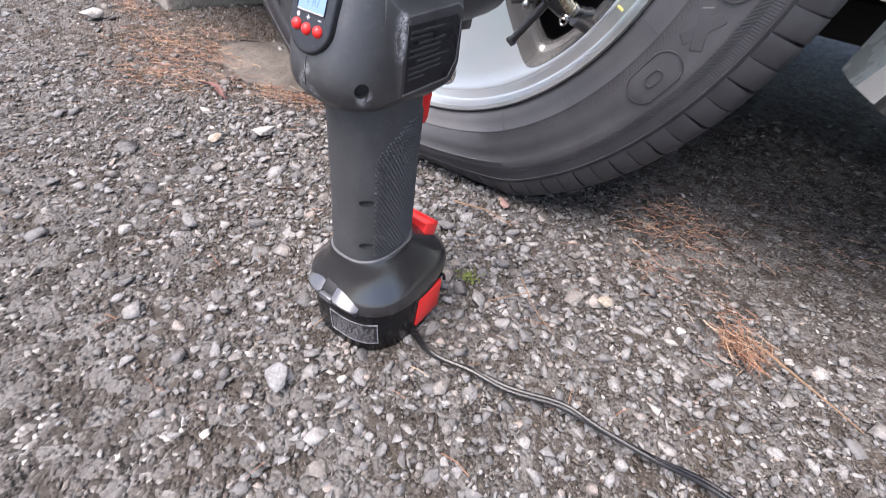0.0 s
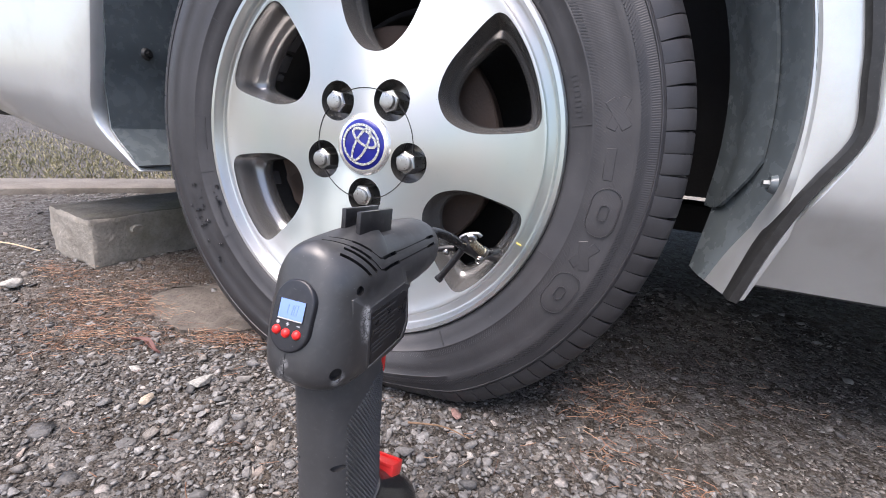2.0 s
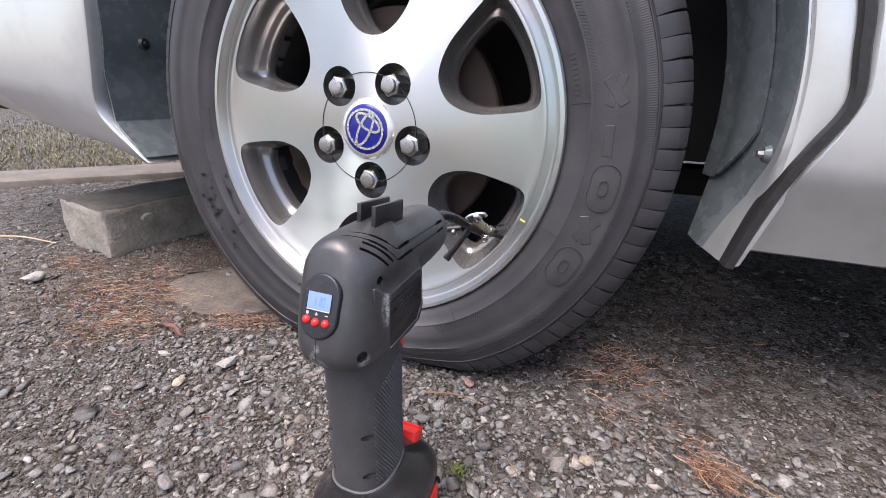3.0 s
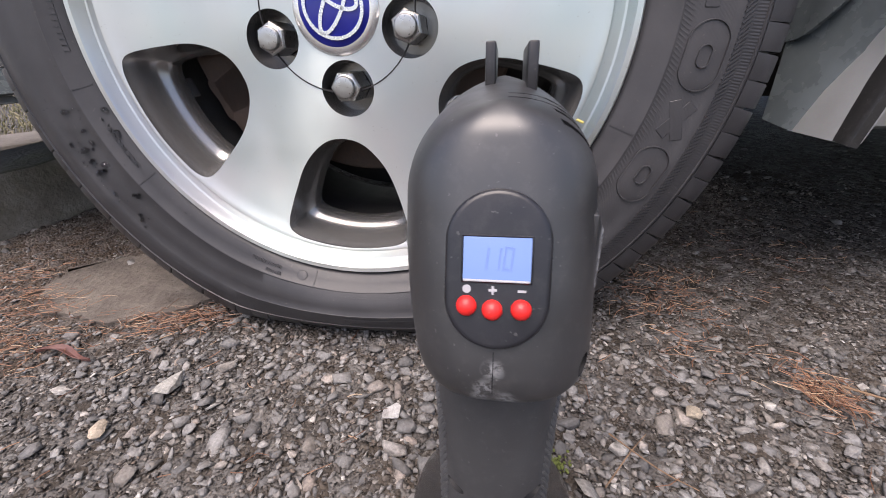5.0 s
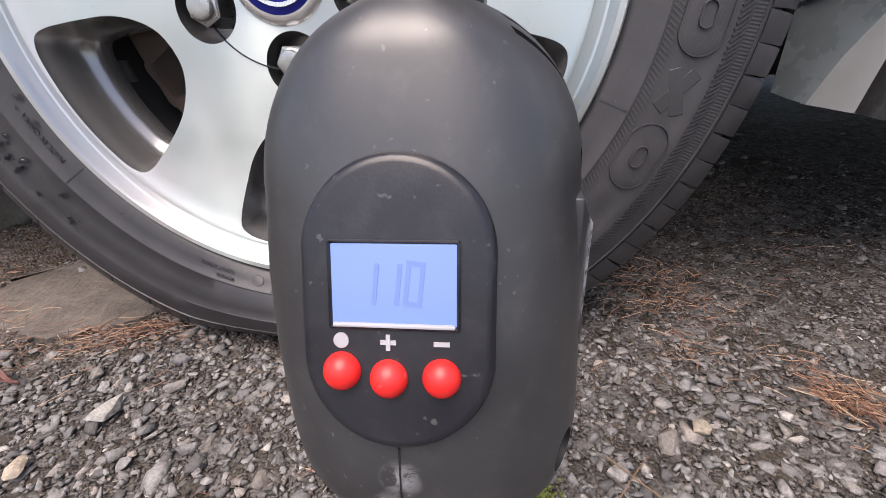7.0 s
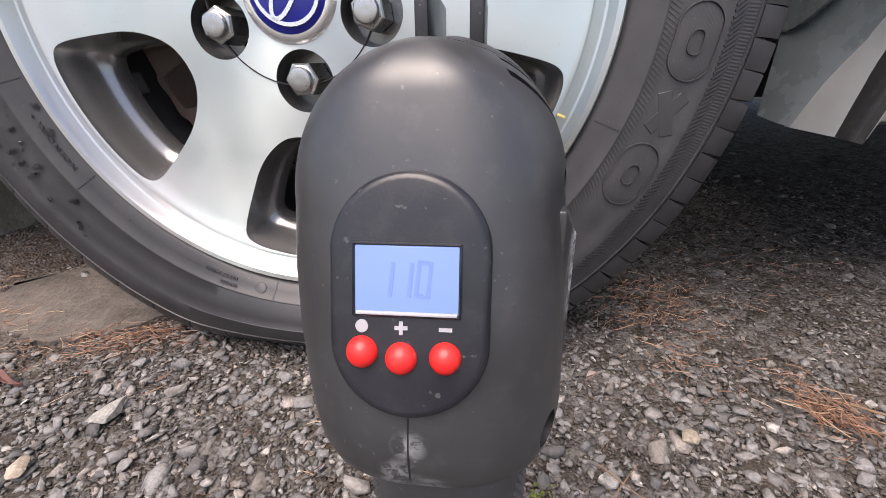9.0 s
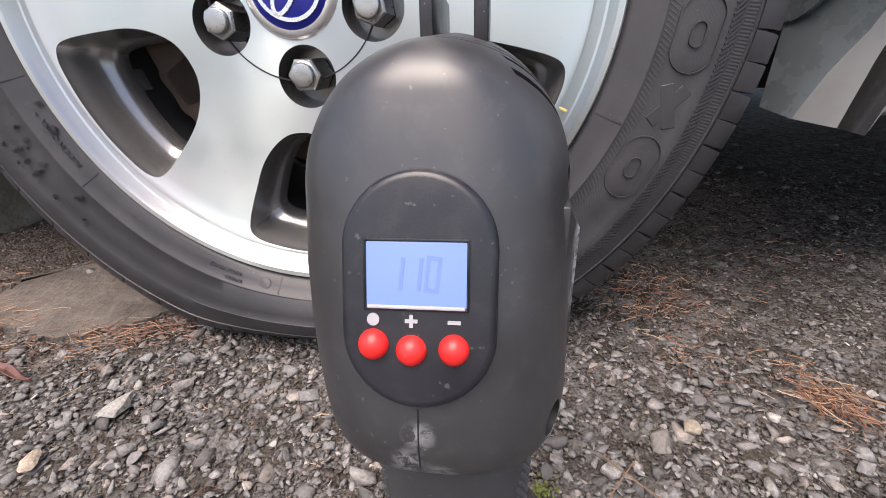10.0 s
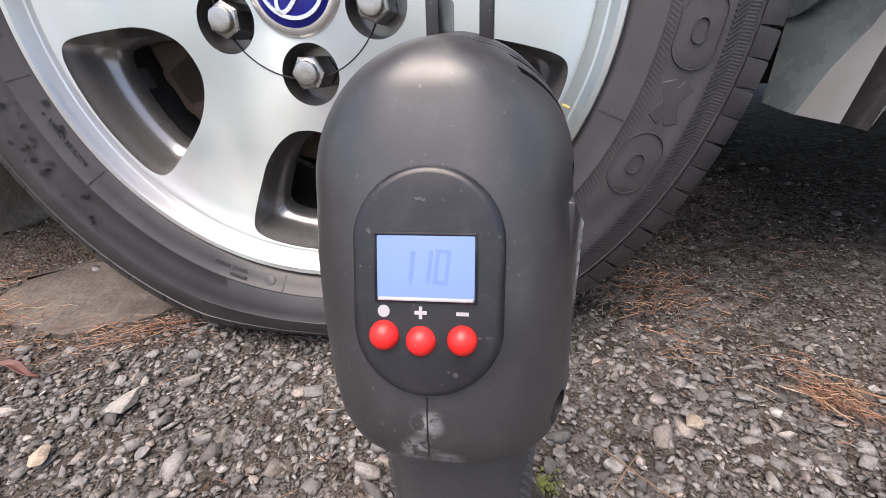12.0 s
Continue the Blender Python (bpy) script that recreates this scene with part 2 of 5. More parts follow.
def tyre_rubber():
    """Dusty black rubber with moulded hatching on the wall and fine ribs at the shoulder."""
    m, nt, p = material("tyre_rubber")
    c = coords(nt)
    x, y, z = node(nt, "ShaderNodeSeparateXYZ", {0: c}).outputs
    r = math_node(nt, "SQRT", math_node(nt, "ADD", math_node(nt, "MULTIPLY", x, x), math_node(nt, "MULTIPLY", z, z)))
    a = math_node(nt, "ARCTAN2", z, x)

    def band(lo, hi):
        return math_node(nt, "MULTIPLY", math_node(nt, "GREATER_THAN", r, lo), math_node(nt, "LESS_THAN", r, hi))

    lean = math_node(nt, "ADD", math_node(nt, "MULTIPLY", a, 620.0), math_node(nt, "MULTIPLY", r, 2600.0))
    side = math_node(nt, "GREATER_THAN", x, 0.0)
    hatch = math_node(nt, "MULTIPLY", math_node(nt, "MULTIPLY", math_node(nt, "SINE", lean), band(0.2335, 0.2575)), side)
    ribs = math_node(nt, "MULTIPLY", math_node(nt, "MULTIPLY", math_node(nt, "SINE", math_node(nt, "MULTIPLY", a, 900.0)), band(0.2716, 0.2788)), side)
    fine = noise_of(nt, 1500, 3, 0.6, c)
    height = math_node(nt, "ADD", math_node(nt, "ADD", math_node(nt, "MULTIPLY", hatch, 0.035), math_node(nt, "MULTIPLY", ribs, 0.14)), math_node(nt, "MULTIPLY", fine, 0.16))
    dusty = noise_of(nt, 26, 6, 0.65, c)
    col = mixed(nt, ramp(nt, dusty, [(0.3, (0, 0, 0)), (0.8, (1, 1, 1))]), (0.025, 0.025, 0.0278), (0.047, 0.0465, 0.0498))
    specks = ramp(nt, noise_of(nt, 420, 2, 0.5, c), [(0.7, (0, 0, 0)), (0.75, (1, 1, 1))])
    col = mixed(nt, math_node(nt, "MULTIPLY", specks, 0.35), col, (0.15, 0.135, 0.12))
    nt.links.new(col, p.inputs["Base Color"])
    nt.links.new(node(nt, "ShaderNodeMapRange", {0: dusty, 1: 0.3, 2: 0.7, 3: 0.40, 4: 0.54}).outputs[0], p.inputs["Roughness"])
    nt.links.new(bump(nt, height, 0.9, 0.0006), p.inputs["Normal"])
    return m


M_TYRE = tyre_rubber()


def car_paint():
    m, nt, p = material("silver_car_paint")
    c = coords(nt)
    flakes = node(nt, "ShaderNodeTexVoronoi", {"Vector": c, "Scale": 4000.0}).outputs["Color"]
    dirt = noise_of(nt, 14, 6, 0.65, c)
    col = mixed(nt, 0.1, (0.64, 0.67, 0.675), flakes, "OVERLAY")
    col = mixed(nt, ramp(nt, dirt, [(0.5, (0, 0, 0)), (0.85, (0.35, 0.35, 0.35))]), col, (0.3, 0.29, 0.27))
    nt.links.new(col, p.inputs["Base Color"])
    p.inputs["Metallic"].default_value = 0.65
    p.inputs["Roughness"].default_value = 0.3
    p.inputs["Coat Weight"].default_value = 0.7
    p.inputs["Coat Roughness"].default_value = 0.07
    return m


M_PAINT = car_paint()


def lcd():
    m, nt, p = material("lcd_backlight")
    c = coords(nt)
    p.inputs["Base Color"].default_value = (0.03, 0.04, 0.08, 1)
    p.inputs["Specular IOR Level"].default_value = 0.2
    p.inputs["Roughness"].default_value = 0.25
    glow = mixed(nt, noise_of(nt, 90, 3, 0.5, c), (0.26, 0.435, 0.93), (0.295, 0.47, 0.96))
    nt.links.new(glow, p.inputs["Emission Color"])
    p.inputs["Emission Strength"].default_value = 0.36
    return m


M_LCD = lcd()
M_SEG, seg_tree, seg_shader = material("lcd_segment")
seg_shader.inputs["Base Color"].default_value = (0.08, 0.1, 0.18, 1)
seg_shader.inputs["Emission Color"].default_value = (0.10, 0.22, 0.60, 1)
seg_shader.inputs["Emission Strength"].default_value = 0.36


def water():
    m, nt, p = material("water")
    p.inputs["Base Color"].default_value = (0.45, 0.45, 0.46, 1)
    p.inputs["Roughness"].default_value = 0.02
    p.inputs["IOR"].default_value = 1.33
    p.inputs["Transmission Weight"].default_value = 1.0
    return m


M_WATER = water()


def soil():
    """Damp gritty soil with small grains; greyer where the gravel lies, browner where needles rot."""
    m, nt, p = material("gritty_soil")
    c = coords(nt)
    big = noise_of(nt, 3.2, 5, 0.6, c)
    mid = noise_of(nt, 28, 6, 0.65, c)
    cell = node(nt, "ShaderNodeTexVoronoi", {"Vector": c, "Scale": 320.0, "Randomness": 1.0})
    cell2 = node(nt, "ShaderNodeTexVoronoi", {"Vector": c, "Scale": 95.0, "Randomness": 1.0})
    dark = mixed(nt, ramp(nt, big, [(0.35, (0, 0, 0)), (0.65, (1, 1, 1))]), (0.036, 0.031, 0.026), (0.070, 0.057, 0.046))
    shade = node(nt, "ShaderNodeSeparateColor", {0: cell.outputs["Color"]}).outputs[0]
    grain = ramp(nt, shade, [(0.0, (0.030, 0.027, 0.024)), (0.5, (0.078, 0.070, 0.063)), (0.85, (0.17, 0.16, 0.149)), (1.0, (0.42, 0.41, 0.39))])
    shade2 = node(nt, "ShaderNodeSeparateColor", {0: cell2.outputs["Color"]}).outputs[1]
    grain2 = ramp(nt, shade2, [(0.0, (0.05, 0.046, 0.042)), (0.6, (0.095, 0.088, 0.082)), (1.0, (0.15, 0.143, 0.136))])
    which = ramp(nt, mid, [(0.42, (0, 0, 0)), (0.6, (1, 1, 1))])
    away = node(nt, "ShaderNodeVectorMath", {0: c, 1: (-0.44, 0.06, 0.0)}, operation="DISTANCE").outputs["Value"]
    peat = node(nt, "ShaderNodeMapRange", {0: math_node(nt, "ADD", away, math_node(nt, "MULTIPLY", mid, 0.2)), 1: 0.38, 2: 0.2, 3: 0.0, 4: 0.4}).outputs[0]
    col = mixed(nt, which, dark, grain)
    col = mixed(nt, math_node(nt, "GREATER_THAN", shade2, 0.55), col, grain2)
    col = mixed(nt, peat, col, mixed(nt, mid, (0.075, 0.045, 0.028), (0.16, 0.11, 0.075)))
    nt.links.new(col, p.inputs["Base Color"])
    p.inputs["Roughness"].default_value = 0.85
    p.inputs["Specular IOR Level"].default_value = 0.3
    n1 = bump(nt, math_node(nt, "SUBTRACT", 1.0, cell.outputs["Distance"]), 1.0, 0.003)
    n2 = bump(nt, math_node(nt, "SUBTRACT", 1.0, cell2.outputs["Distance"]), 0.8, 0.004, n1)
    nt.links.new(bump(nt, mid, 0.6, 0.004, n2), p.inputs["Normal"])
    return m


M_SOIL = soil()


def stone_mat(name, stops, per_island=True):
    m, nt, p = material(name)
    c = coords(nt)
    if per_island:
        pick = nt.nodes.new("ShaderNodeNewGeometry").outputs["Random Per Island"]
    else:
        pick = nt.nodes.new("ShaderNodeObjectInfo").outputs["Random"]
    col = ramp(nt, pick, stops)
    spots = noise_of(nt, 420, 5, 0.7, c)
    col = mixed(nt, ramp(nt, spots, [(0.35, (0, 0, 0)), (0.65, (1, 1, 1))]), mixed(nt, 0.5, col, (0.05, 0.046, 0.042)), col)
    dirt = ramp(nt, noise_of(nt, 75, 4, 0.6, c), [(0.48, (0, 0, 0)), (0.68, (0.6, 0.6, 0.6))])
    col = mixed(nt, dirt, col, (0.075, 0.065, 0.057))
    nt.links.new(col, p.inputs["Base Color"])
    p.inputs["Roughness"].default_value = 0.72
    p.inputs["Specular IOR Level"].default_value = 0.35
    nt.links.new(bump(nt, spots, 0.8, 0.0014), p.inputs["Normal"])
    return m


GREYS = [(0.0, (0.11, 0.108, 0.108)), (0.25, (0.19, 0.187, 0.185)), (0.5, (0.255, 0.25, 0.245)), (0.7, (0.32, 0.314, 0.306)), (0.78, (0.235, 0.212, 0.19)), (0.88, (0.37, 0.362, 0.35)), (0.96, (0.32, 0.265, 0.228)), (1.0, (0.60, 0.585, 0.555))]
M_GRAVEL = stone_mat("gravel_stone", GREYS)
M_GRIT = stone_mat("dirty_grit", [(p, [v * k for v, k in zip(c, (0.52, 0.475, 0.44))]) for p, c in GREYS])


def plain_stone(name, colour):
    return stone_mat(name, [(0.0, colour), (1.0, [min(1, v * 1.05) for v in colour])], False)


def needle_mat():
    m, nt, p = material("dry_pine_needle")
    pick = nt.nodes.new("ShaderNodeNewGeometry").outputs["Random Per Island"]
    nt.links.new(ramp(nt, pick, [(0.0, (0.06, 0.034, 0.023)), (0.4, (0.18, 0.084, 0.047)), (0.8, (0.29, 0.155, 0.09)), (1.0, (0.37, 0.28, 0.19))]), p.inputs["Base Color"])
    p.inputs["Roughness"].default_value = 0.6
    return m


M_NEEDLE = needle_mat()


def concrete(name, light, dark, moss=0.0):
    m, nt, p = material(name)
    c = coords(nt)
    a, b = noise_of(nt, 14, 6, 0.65, c), noise_of(nt, 160, 5, 0.65, c)
    col = mixed(nt, ramp(nt, a, [(0.32, (0, 0, 0)), (0.7, (1, 1, 1))]), dark, light)
    col = mixed(nt, ramp(nt, b, [(0.3, (0.3, 0.3, 0.3)), (0.6, (0, 0, 0))]), col, [v * 0.55 for v in dark])
    pits = node(nt, "ShaderNodeTexVoronoi", {"Vector": c, "Scale": 130.0}).outputs["Distance"]
    col = mixed(nt, ramp(nt, pits, [(0.08, (0.5, 0.5, 0.5)), (0.16, (0, 0, 0))]), col, [v * 0.45 for v in dark])
    if moss:
        col = mixed(nt, math_node(nt, "MULTIPLY", ramp(nt, noise_of(nt, 9, 5, 0.6, c), [(0.5, (0, 0, 0)), (0.7, (1, 1, 1))]), moss), col, (0.11, 0.11, 0.05))
    nt.links.new(col, p.inputs["Base Color"])
    p.inputs["Roughness"].default_value = 0.85
    nt.links.new(bump(nt, pits, 0.5, 0.002, bump(nt, b, 0.7, 0.003)), p.inputs["Normal"])
    return m


M_BLOCK = concrete("weathered_concrete", (0.40, 0.372, 0.325), (0.19, 0.172, 0.145), 0.35)
M_PAD = concrete("muddy_concrete", (0.19, 0.165, 0.142), (0.062, 0.052, 0.043))
M_BLOCK_TOP = concrete("mossy_concrete", (0.135, 0.125, 0.11), (0.055, 0.052, 0.045), 0.5)
M_KERB = concrete("dirty_concrete", (0.21, 0.188, 0.163), (0.125, 0.110, 0.095))


def grass_mat():
    m, nt, p = material("dry_mossy_grass")
    pick = nt.nodes.new("ShaderNodeNewGeometry").outputs["Random Per Island"]
    nt.links.new(ramp(nt, pick, [(0.0, (0.12, 0.12, 0.055)), (0.45, (0.22, 0.205, 0.11)), (0.8, (0.30, 0.27, 0.165)), (1.0, (0.40, 0.35, 0.24))]), p.inputs["Base Color"])
    p.inputs["Roughness"].default_value = 0.7
    return m


M_GRASS = grass_mat()
M_LEAF = plastic("dead_leaf_red", (0.11, 0.05, 0.042), 0.55, 500, 0.0004)
M_TWIG = plastic("pale_straw", (0.42, 0.33, 0.22), 0.7, 400, 0.0003)
M_STALK = plastic("brown_stalk", (0.16, 0.1, 0.06), 0.75, 400, 0.0003)
M_MOSS = plastic("green_moss", (0.09, 0.11, 0.025), 0.9, 700, 0.001)

# ---- ground: one sheet to the horizon ----
def ground_z(x, y):
    """Gentle unevenness; numpy arrays or numbers."""
    return 0.0022 * np.sin(7.1 * x + 1.3) * np.cos(6.3 * y + 0.4) + 0.0016 * np.sin(23.0 * x + 11.0 * y) * np.cos(19.0 * y - 7.0 * x)


def axis_steps(lo, hi, step, far):
    mid = np.arange(lo, hi + step / 2, step)
    out = step * 1.35 ** np.arange(1, 60)
    out = np.cumsum(out)
    out = out[out < far]
    return np.concatenate([lo - out[::-1], mid, hi + out])


xs, ys = axis_steps(-0.95, 0.75, 0.0075, 250), axis_steps(-0.42, 0.75, 0.0075, 250)
gx, gy = np.meshgrid(xs, ys)
near = np.clip(1.6 - np.hypot(gx, gy), 0, 1)
rough = np.random.default_rng(4).normal(0, 0.0011, gx.shape) * near
gz = ground_z(gx, gy) * np.clip(4 - np.hypot(gx, gy), 0, 1) + rough - 0.002
nx, ny = len(xs), len(ys)
k = np.arange(nx * ny).reshape(ny, nx)
quads = np.stack([k[:-1, :-1], k[:-1, 1:], k[1:, 1:], k[1:, :-1]], -1).reshape(-1, 4)
me = bpy.data.meshes.new("ground")
me.from_pydata(np.stack([gx, gy, gz], -1).reshape(-1, 3).tolist(), [], quads.tolist())
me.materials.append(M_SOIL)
me.polygons.foreach_set("use_smooth", [True] * len(me.polygons))
tagged(new("ground", me), "damp grey-brown gritty soil strewn with gravel", "ground", kind="structure")

# worn concrete slab that the soil half covers
rng = np.random.default_rng(11)
outline = [(-0.42, 0.05), (-0.385, 0.0), (-0.33, -0.012), (-0.28, -0.02), (-0.225, 0.005), (-0.19, 0.04), (-0.2, 0.09), (-0.26, 0.13), (-0.34, 0.125), (-0.41, 0.09)]
loop = [p + Vector((*rng.normal(0, 0.004, 2), 0)) for p in smooth_path([(x, y, 0) for x, y in outline + outline[:1]], 8)[:-1]]
lone("concrete_slab", loft([[(p.x, p.y, -0.02) for p in loop], [(p.x, p.y, 0.001) for p in loop], [(p.x * 0.985 - 0.006, p.y * 0.97 + 0.003, 0.0018) for p in loop]]), M_PAD,
     "worn muddy brown concrete slab sunk in the soil", "pavement", kind="structure")

# dirty kerb at the edge of the parking place, and the grass behind it
strip = pose(-1.33, 0.52, 0, 0, 0, 48)
bm = bmesh.new()
for i in range(-2, 5):
    box(bm, (0.88, 0.2, 0.1), strip @ Matrix.Translation((i * 0.9, 0.05, -0.03)), 0.012)
lone("kerb", bm, M_KERB, "dirty brown-grey concrete edging stones before the grass", "kerb", kind="structure")

# Pale slab added beyond the car for the strip visible underneath it.
lone("paving", boxed((3.0, 1.6, 0.06), pose(1.4, 2.85, -0.026), 0.006), M_BLOCK, "pale slab beyond the car", "pavement", kind="structure")

verts, faces = [], []
rng = np.random.default_rng(3)
for i in range(30000):
    u, v = rng.uniform(-2.2, 3.5), 0.17 + abs(rng.normal(0, 1.0))
    p = strip @ Vector((u, v, 0))
    h, a, w = rng.uniform(0.006, 0.02), rng.uniform(0, 6.28), 0.0012 + 0.0006 * v
    dx, dy = math.cos(a), math.sin(a)
    lean = rng.uniform(0.2, 1.2) * h
    n = len(verts)
    verts += [(p.x - dy * w, p.y + dx * w, -0.004), (p.x + dy * w, p.y - dx * w, -0.004), (p.x + dx * lean * 0.4 + dy * w * 0.7, p.y + dy * lean * 0.4 - dx * w * 0.7, h * 0.7), (p.x + dx * lean, p.y + dy * lean, h)]
    faces += [(n, n + 1, n + 2), (n, n + 2, n + 3)]
me = bpy.data.meshes.new("grass")
me.from_pydata(verts, [], faces)
me.materials.append(M_GRASS)
tagged(new("grass", me), "short dry mossy grass behind the edging stones", "grass", kind="stuff")

# ---- the car: wheel, arch and the panels on either side ----
HUB = 0.2778
WHEEL = pose(0, 0, HUB, -2.79)
car = thing("car", (0, 0.8, 0), "silver passenger car parked with a half-flat tyre", "car")

# tyre: wall, shoulder and grooved crown
TYRE = [(0.199, 0.008), (0.2055, 0.0005), (0.2078, -0.004), (0.2105, -0.0062), (0.218, -0.0085), (0.2266, -0.0106), (0.2272, -0.0113), (0.2282, -0.0113), (0.2288, -0.0109), (0.238, -0.0130), (0.248, -0.0134),
        (0.2578, -0.0123), (0.2585, -0.0128), (0.2705, -0.0099), (0.2788, -0.0068), (0.2794, -0.0076), (0.2802, -0.0073), (0.2807, -0.0056), (0.2822, -0.0046), (0.2826, -0.0038), (0.2885, 0.0015), (0.2955, 0.009), (0.3005, 0.02), (0.3010, 0.046)]
CROWN = []
for c0 in (0.047, 0.088):
    CROWN += [(0.3010, c0), (0.3088, c0 + 0.0015), (0.3092, c0 + 0.031), (0.3010, c0 + 0.0325)]
BACK = [(0.3005, 0.165), (0.29, 0.176), (0.25, 0.188), (0.21, 0.178), (0.199, 0.165)]
RADIUS, BEAD = 0.3092, 0.207


def squash(v):
    """The soft tyre gives way where it meets the ground and bulges to the side."""
    r = math.hypot(v[0], v[2])
    if r < BEAD or v[2] > -0.12:
        return v
    press = RADIUS - (HUB - 0.001) * r / -v[2]
    press = 0.5 * (press + math.hypot(press, 0.007))
    f = 1 - min(press / (RADIUS - BEAD), 0.6)
    q = (BEAD + (r - BEAD) * f) / r
    out = 0.036 * (1 - f) * math.sin(math.pi * min(1.0, 0.85 * (r - BEAD) / (RADIUS - BEAD)))
    return Vector((v[0] * q, v[1] - (out if v[1] < 0.09 else -out), v[2] * q))


def squashed(bm):
    for v in bm.verts:
        v.co = squash(v.co)
    return bm


tyre = part("tyre", squashed(revolve(TYRE + CROWN + BACK, 240)), M_TYRE, car, "dusty black rubber tyre, soft and bulging at the ground", WHEEL, 50)

# shoulder lugs between the cross grooves
LUGS = 52
step = 2 * math.pi / LUGS


def lug_mesh(a0, a1, fill, turn=0.0):
    """One half of a shoulder lug; fill closes its slits towards the tyre wall."""
    rows = [(0.2826, -0.0046), (0.2850, -0.0036), (0.2905, -0.001), (0.2975, 0.0034), (0.303, 0.0095), (0.3065, 0.0175), (0.3085, 0.03), (0.3092, 0.0425), (0.3, 0.0445)]
    rings = []
    for n, a in enumerate((a0, a0 + 0.003, (a0 + a1) / 2, a1 - 0.003, a1)):
        drop = 0.0004 if n in (0, 4) else 0
        a += turn
        ring = []
        for k, (r, y) in enumerate(rows):
            b = a + (fill[0] if n < 2 else fill[1] if n > 2 else 0.0) * max(0.0, 1 - k / 4)
            ring.append(((r - drop) * math.cos(b), y, (r - drop) * math.sin(b)))
        rings.append(ring + [(0.289 * math.cos(a), 0.0445, 0.289 * math.sin(a)), (0.282 * math.cos(a), 0.004, 0.282 * math.sin(a))])
    return mesh_of("tread_lug", squashed(loft(rings)) if turn else loft(rings), M_TYRE, 40)


HALVES = ((0.0042, step * 0.5 - 0.0018, (-0.0032, 0.0016)), (step * 0.5 + 0.0018, step - 0.0042, (-0.0016, 0.0032)))
lug_meshes = [lug_mesh(*h) for h in HALVES]
for i in range(LUGS):
    at_ground = math.sin(i * step + step / 2) < -0.74
    for h, shared in zip(HALVES, lug_meshes):
        if at_ground:
            place(new("tread_lug", lug_mesh(*h, turn=i * step)), tyre, WHEEL)
        else:
            place(new("tread_lug", shared), tyre, WHEEL @ Matrix.Rotation(-i * step, 4, "Y"))


# moulded marks on the wall
def wall_y(r):
    return float(np.interp(r, [p[0] for p in TYRE[:20]], [p[1] for p in TYRE[:20]]))


def on_wall(bm, r, ang, flip=False):
    """Lay a flat mesh (x along the rim, y outward) on the tyre wall at a radius and an angle in degrees."""
    a = radians(ang)
    for v in bm.verts:
        s, t, d = v.co.x, v.co.y, v.co.z
        if flip:
            s, t = -s, -t
        b, rr = a - s / r, r + t
        v.co = squash(Vector((rr * math.cos(b), wall_y(rr) - d, rr * math.sin(b))))
    return bm


for ang in (-22.2, 9.0, 38.0, 100.0, 148.0, 176.0, 193.2, 214.5, 259.0, 300.0):
    part("moulded_line", on_wall(boxed((0.0011, 0.0165, 0.0012)), 0.2185, ang), M_TYRE, tyre, m=WHEEL)


def stadium(length, width, depth, n=10):
    pts = [(math.cos(t) * width / 2, math.copysign(length / 2 - width / 2, math.sin(t) or 1) + math.sin(t) * width / 2) for t in np.linspace(0.001, 2 * math.pi + 0.001, 4 * n, endpoint=False)]
    return loft([[(x, y, -depth) for x, y in pts], [(x, y, depth * 0.6) for x, y in pts], [(x * 0.93, y * 0.95, depth) for x, y in pts]])


# raised shapes: thin oval outlines and plain bars
LYING = Matrix.Rotation(radians(90), 4, "Z")


def lying(bm):
    bm.transform(LYING)
    bmesh.ops.subdivide_edges(bm, edges=[e for e in bm.edges if e.calc_length() > 0.008], cuts=4)
    return bm


def oval_ridge(length, width, line, depth, n=12):
    """A thin raised outline, rounded at both ends."""
    pts = [(math.cos(t) * width / 2, math.copysign(length / 2 - width / 2, math.sin(t)) + math.sin(t) * width / 2) for t in np.linspace(0.02, 2 * math.pi + 0.02, 4 * n, endpoint=False)]
    loops = []
    for k, (x, y) in enumerate(pts):
        d = (Vector(pts[(k + 1) % len(pts)]) - Vector(pts[k - 1])).normalized()
        out = Vector((d.y, -d.x)) * line / 2
        loops.append([(x - out.x, y - out.y, -0.0002), (x - out.x * 0.5, y - out.y * 0.5, depth), (x + out.x * 0.5, y + out.y * 0.5, depth), (x + out.x, y + out.y, -0.0002)])
    bm = loft(loops + loops[:1], cap=False)
    bmesh.ops.remove_doubles(bm, verts=bm.verts, dist=1e-6)
    return bm


for n, kind in enumerate(("oval", "bars", "oval", "bar", "bars")):
    ang = -27.2 + n * 9.4
    if kind == "oval":
        part("moulded_plate", on_wall(lying(stadium(0.041, 0.0235, 0.0004)), 0.2475, ang), M_TYRE, tyre, m=WHEEL)
        part("moulded_ridge", on_wall(lying(oval_ridge(0.042, 0.0245, 0.0011, 0.0013)), 0.2475, ang), M_TYRE, tyre, m=WHEEL)
        part("moulded_ridge", on_wall(lying(oval_ridge(0.0135, 0.0078, 0.0010, 0.0013)), 0.2475, ang), M_TYRE, tyre, m=WHEEL)
    else:
        for tilt, off in (((-62, 0.004), (62, 0.004)) if kind == "bars" else ((90, 0.0),)):
            part("moulded_plate", on_wall(boxed((0.0085, 0.027, 0.0009), pose(0, off - 0.004, 0, 0, 0, tilt), 0.0005, 1), 0.2475, ang), M_TYRE, tyre, m=WHEEL)

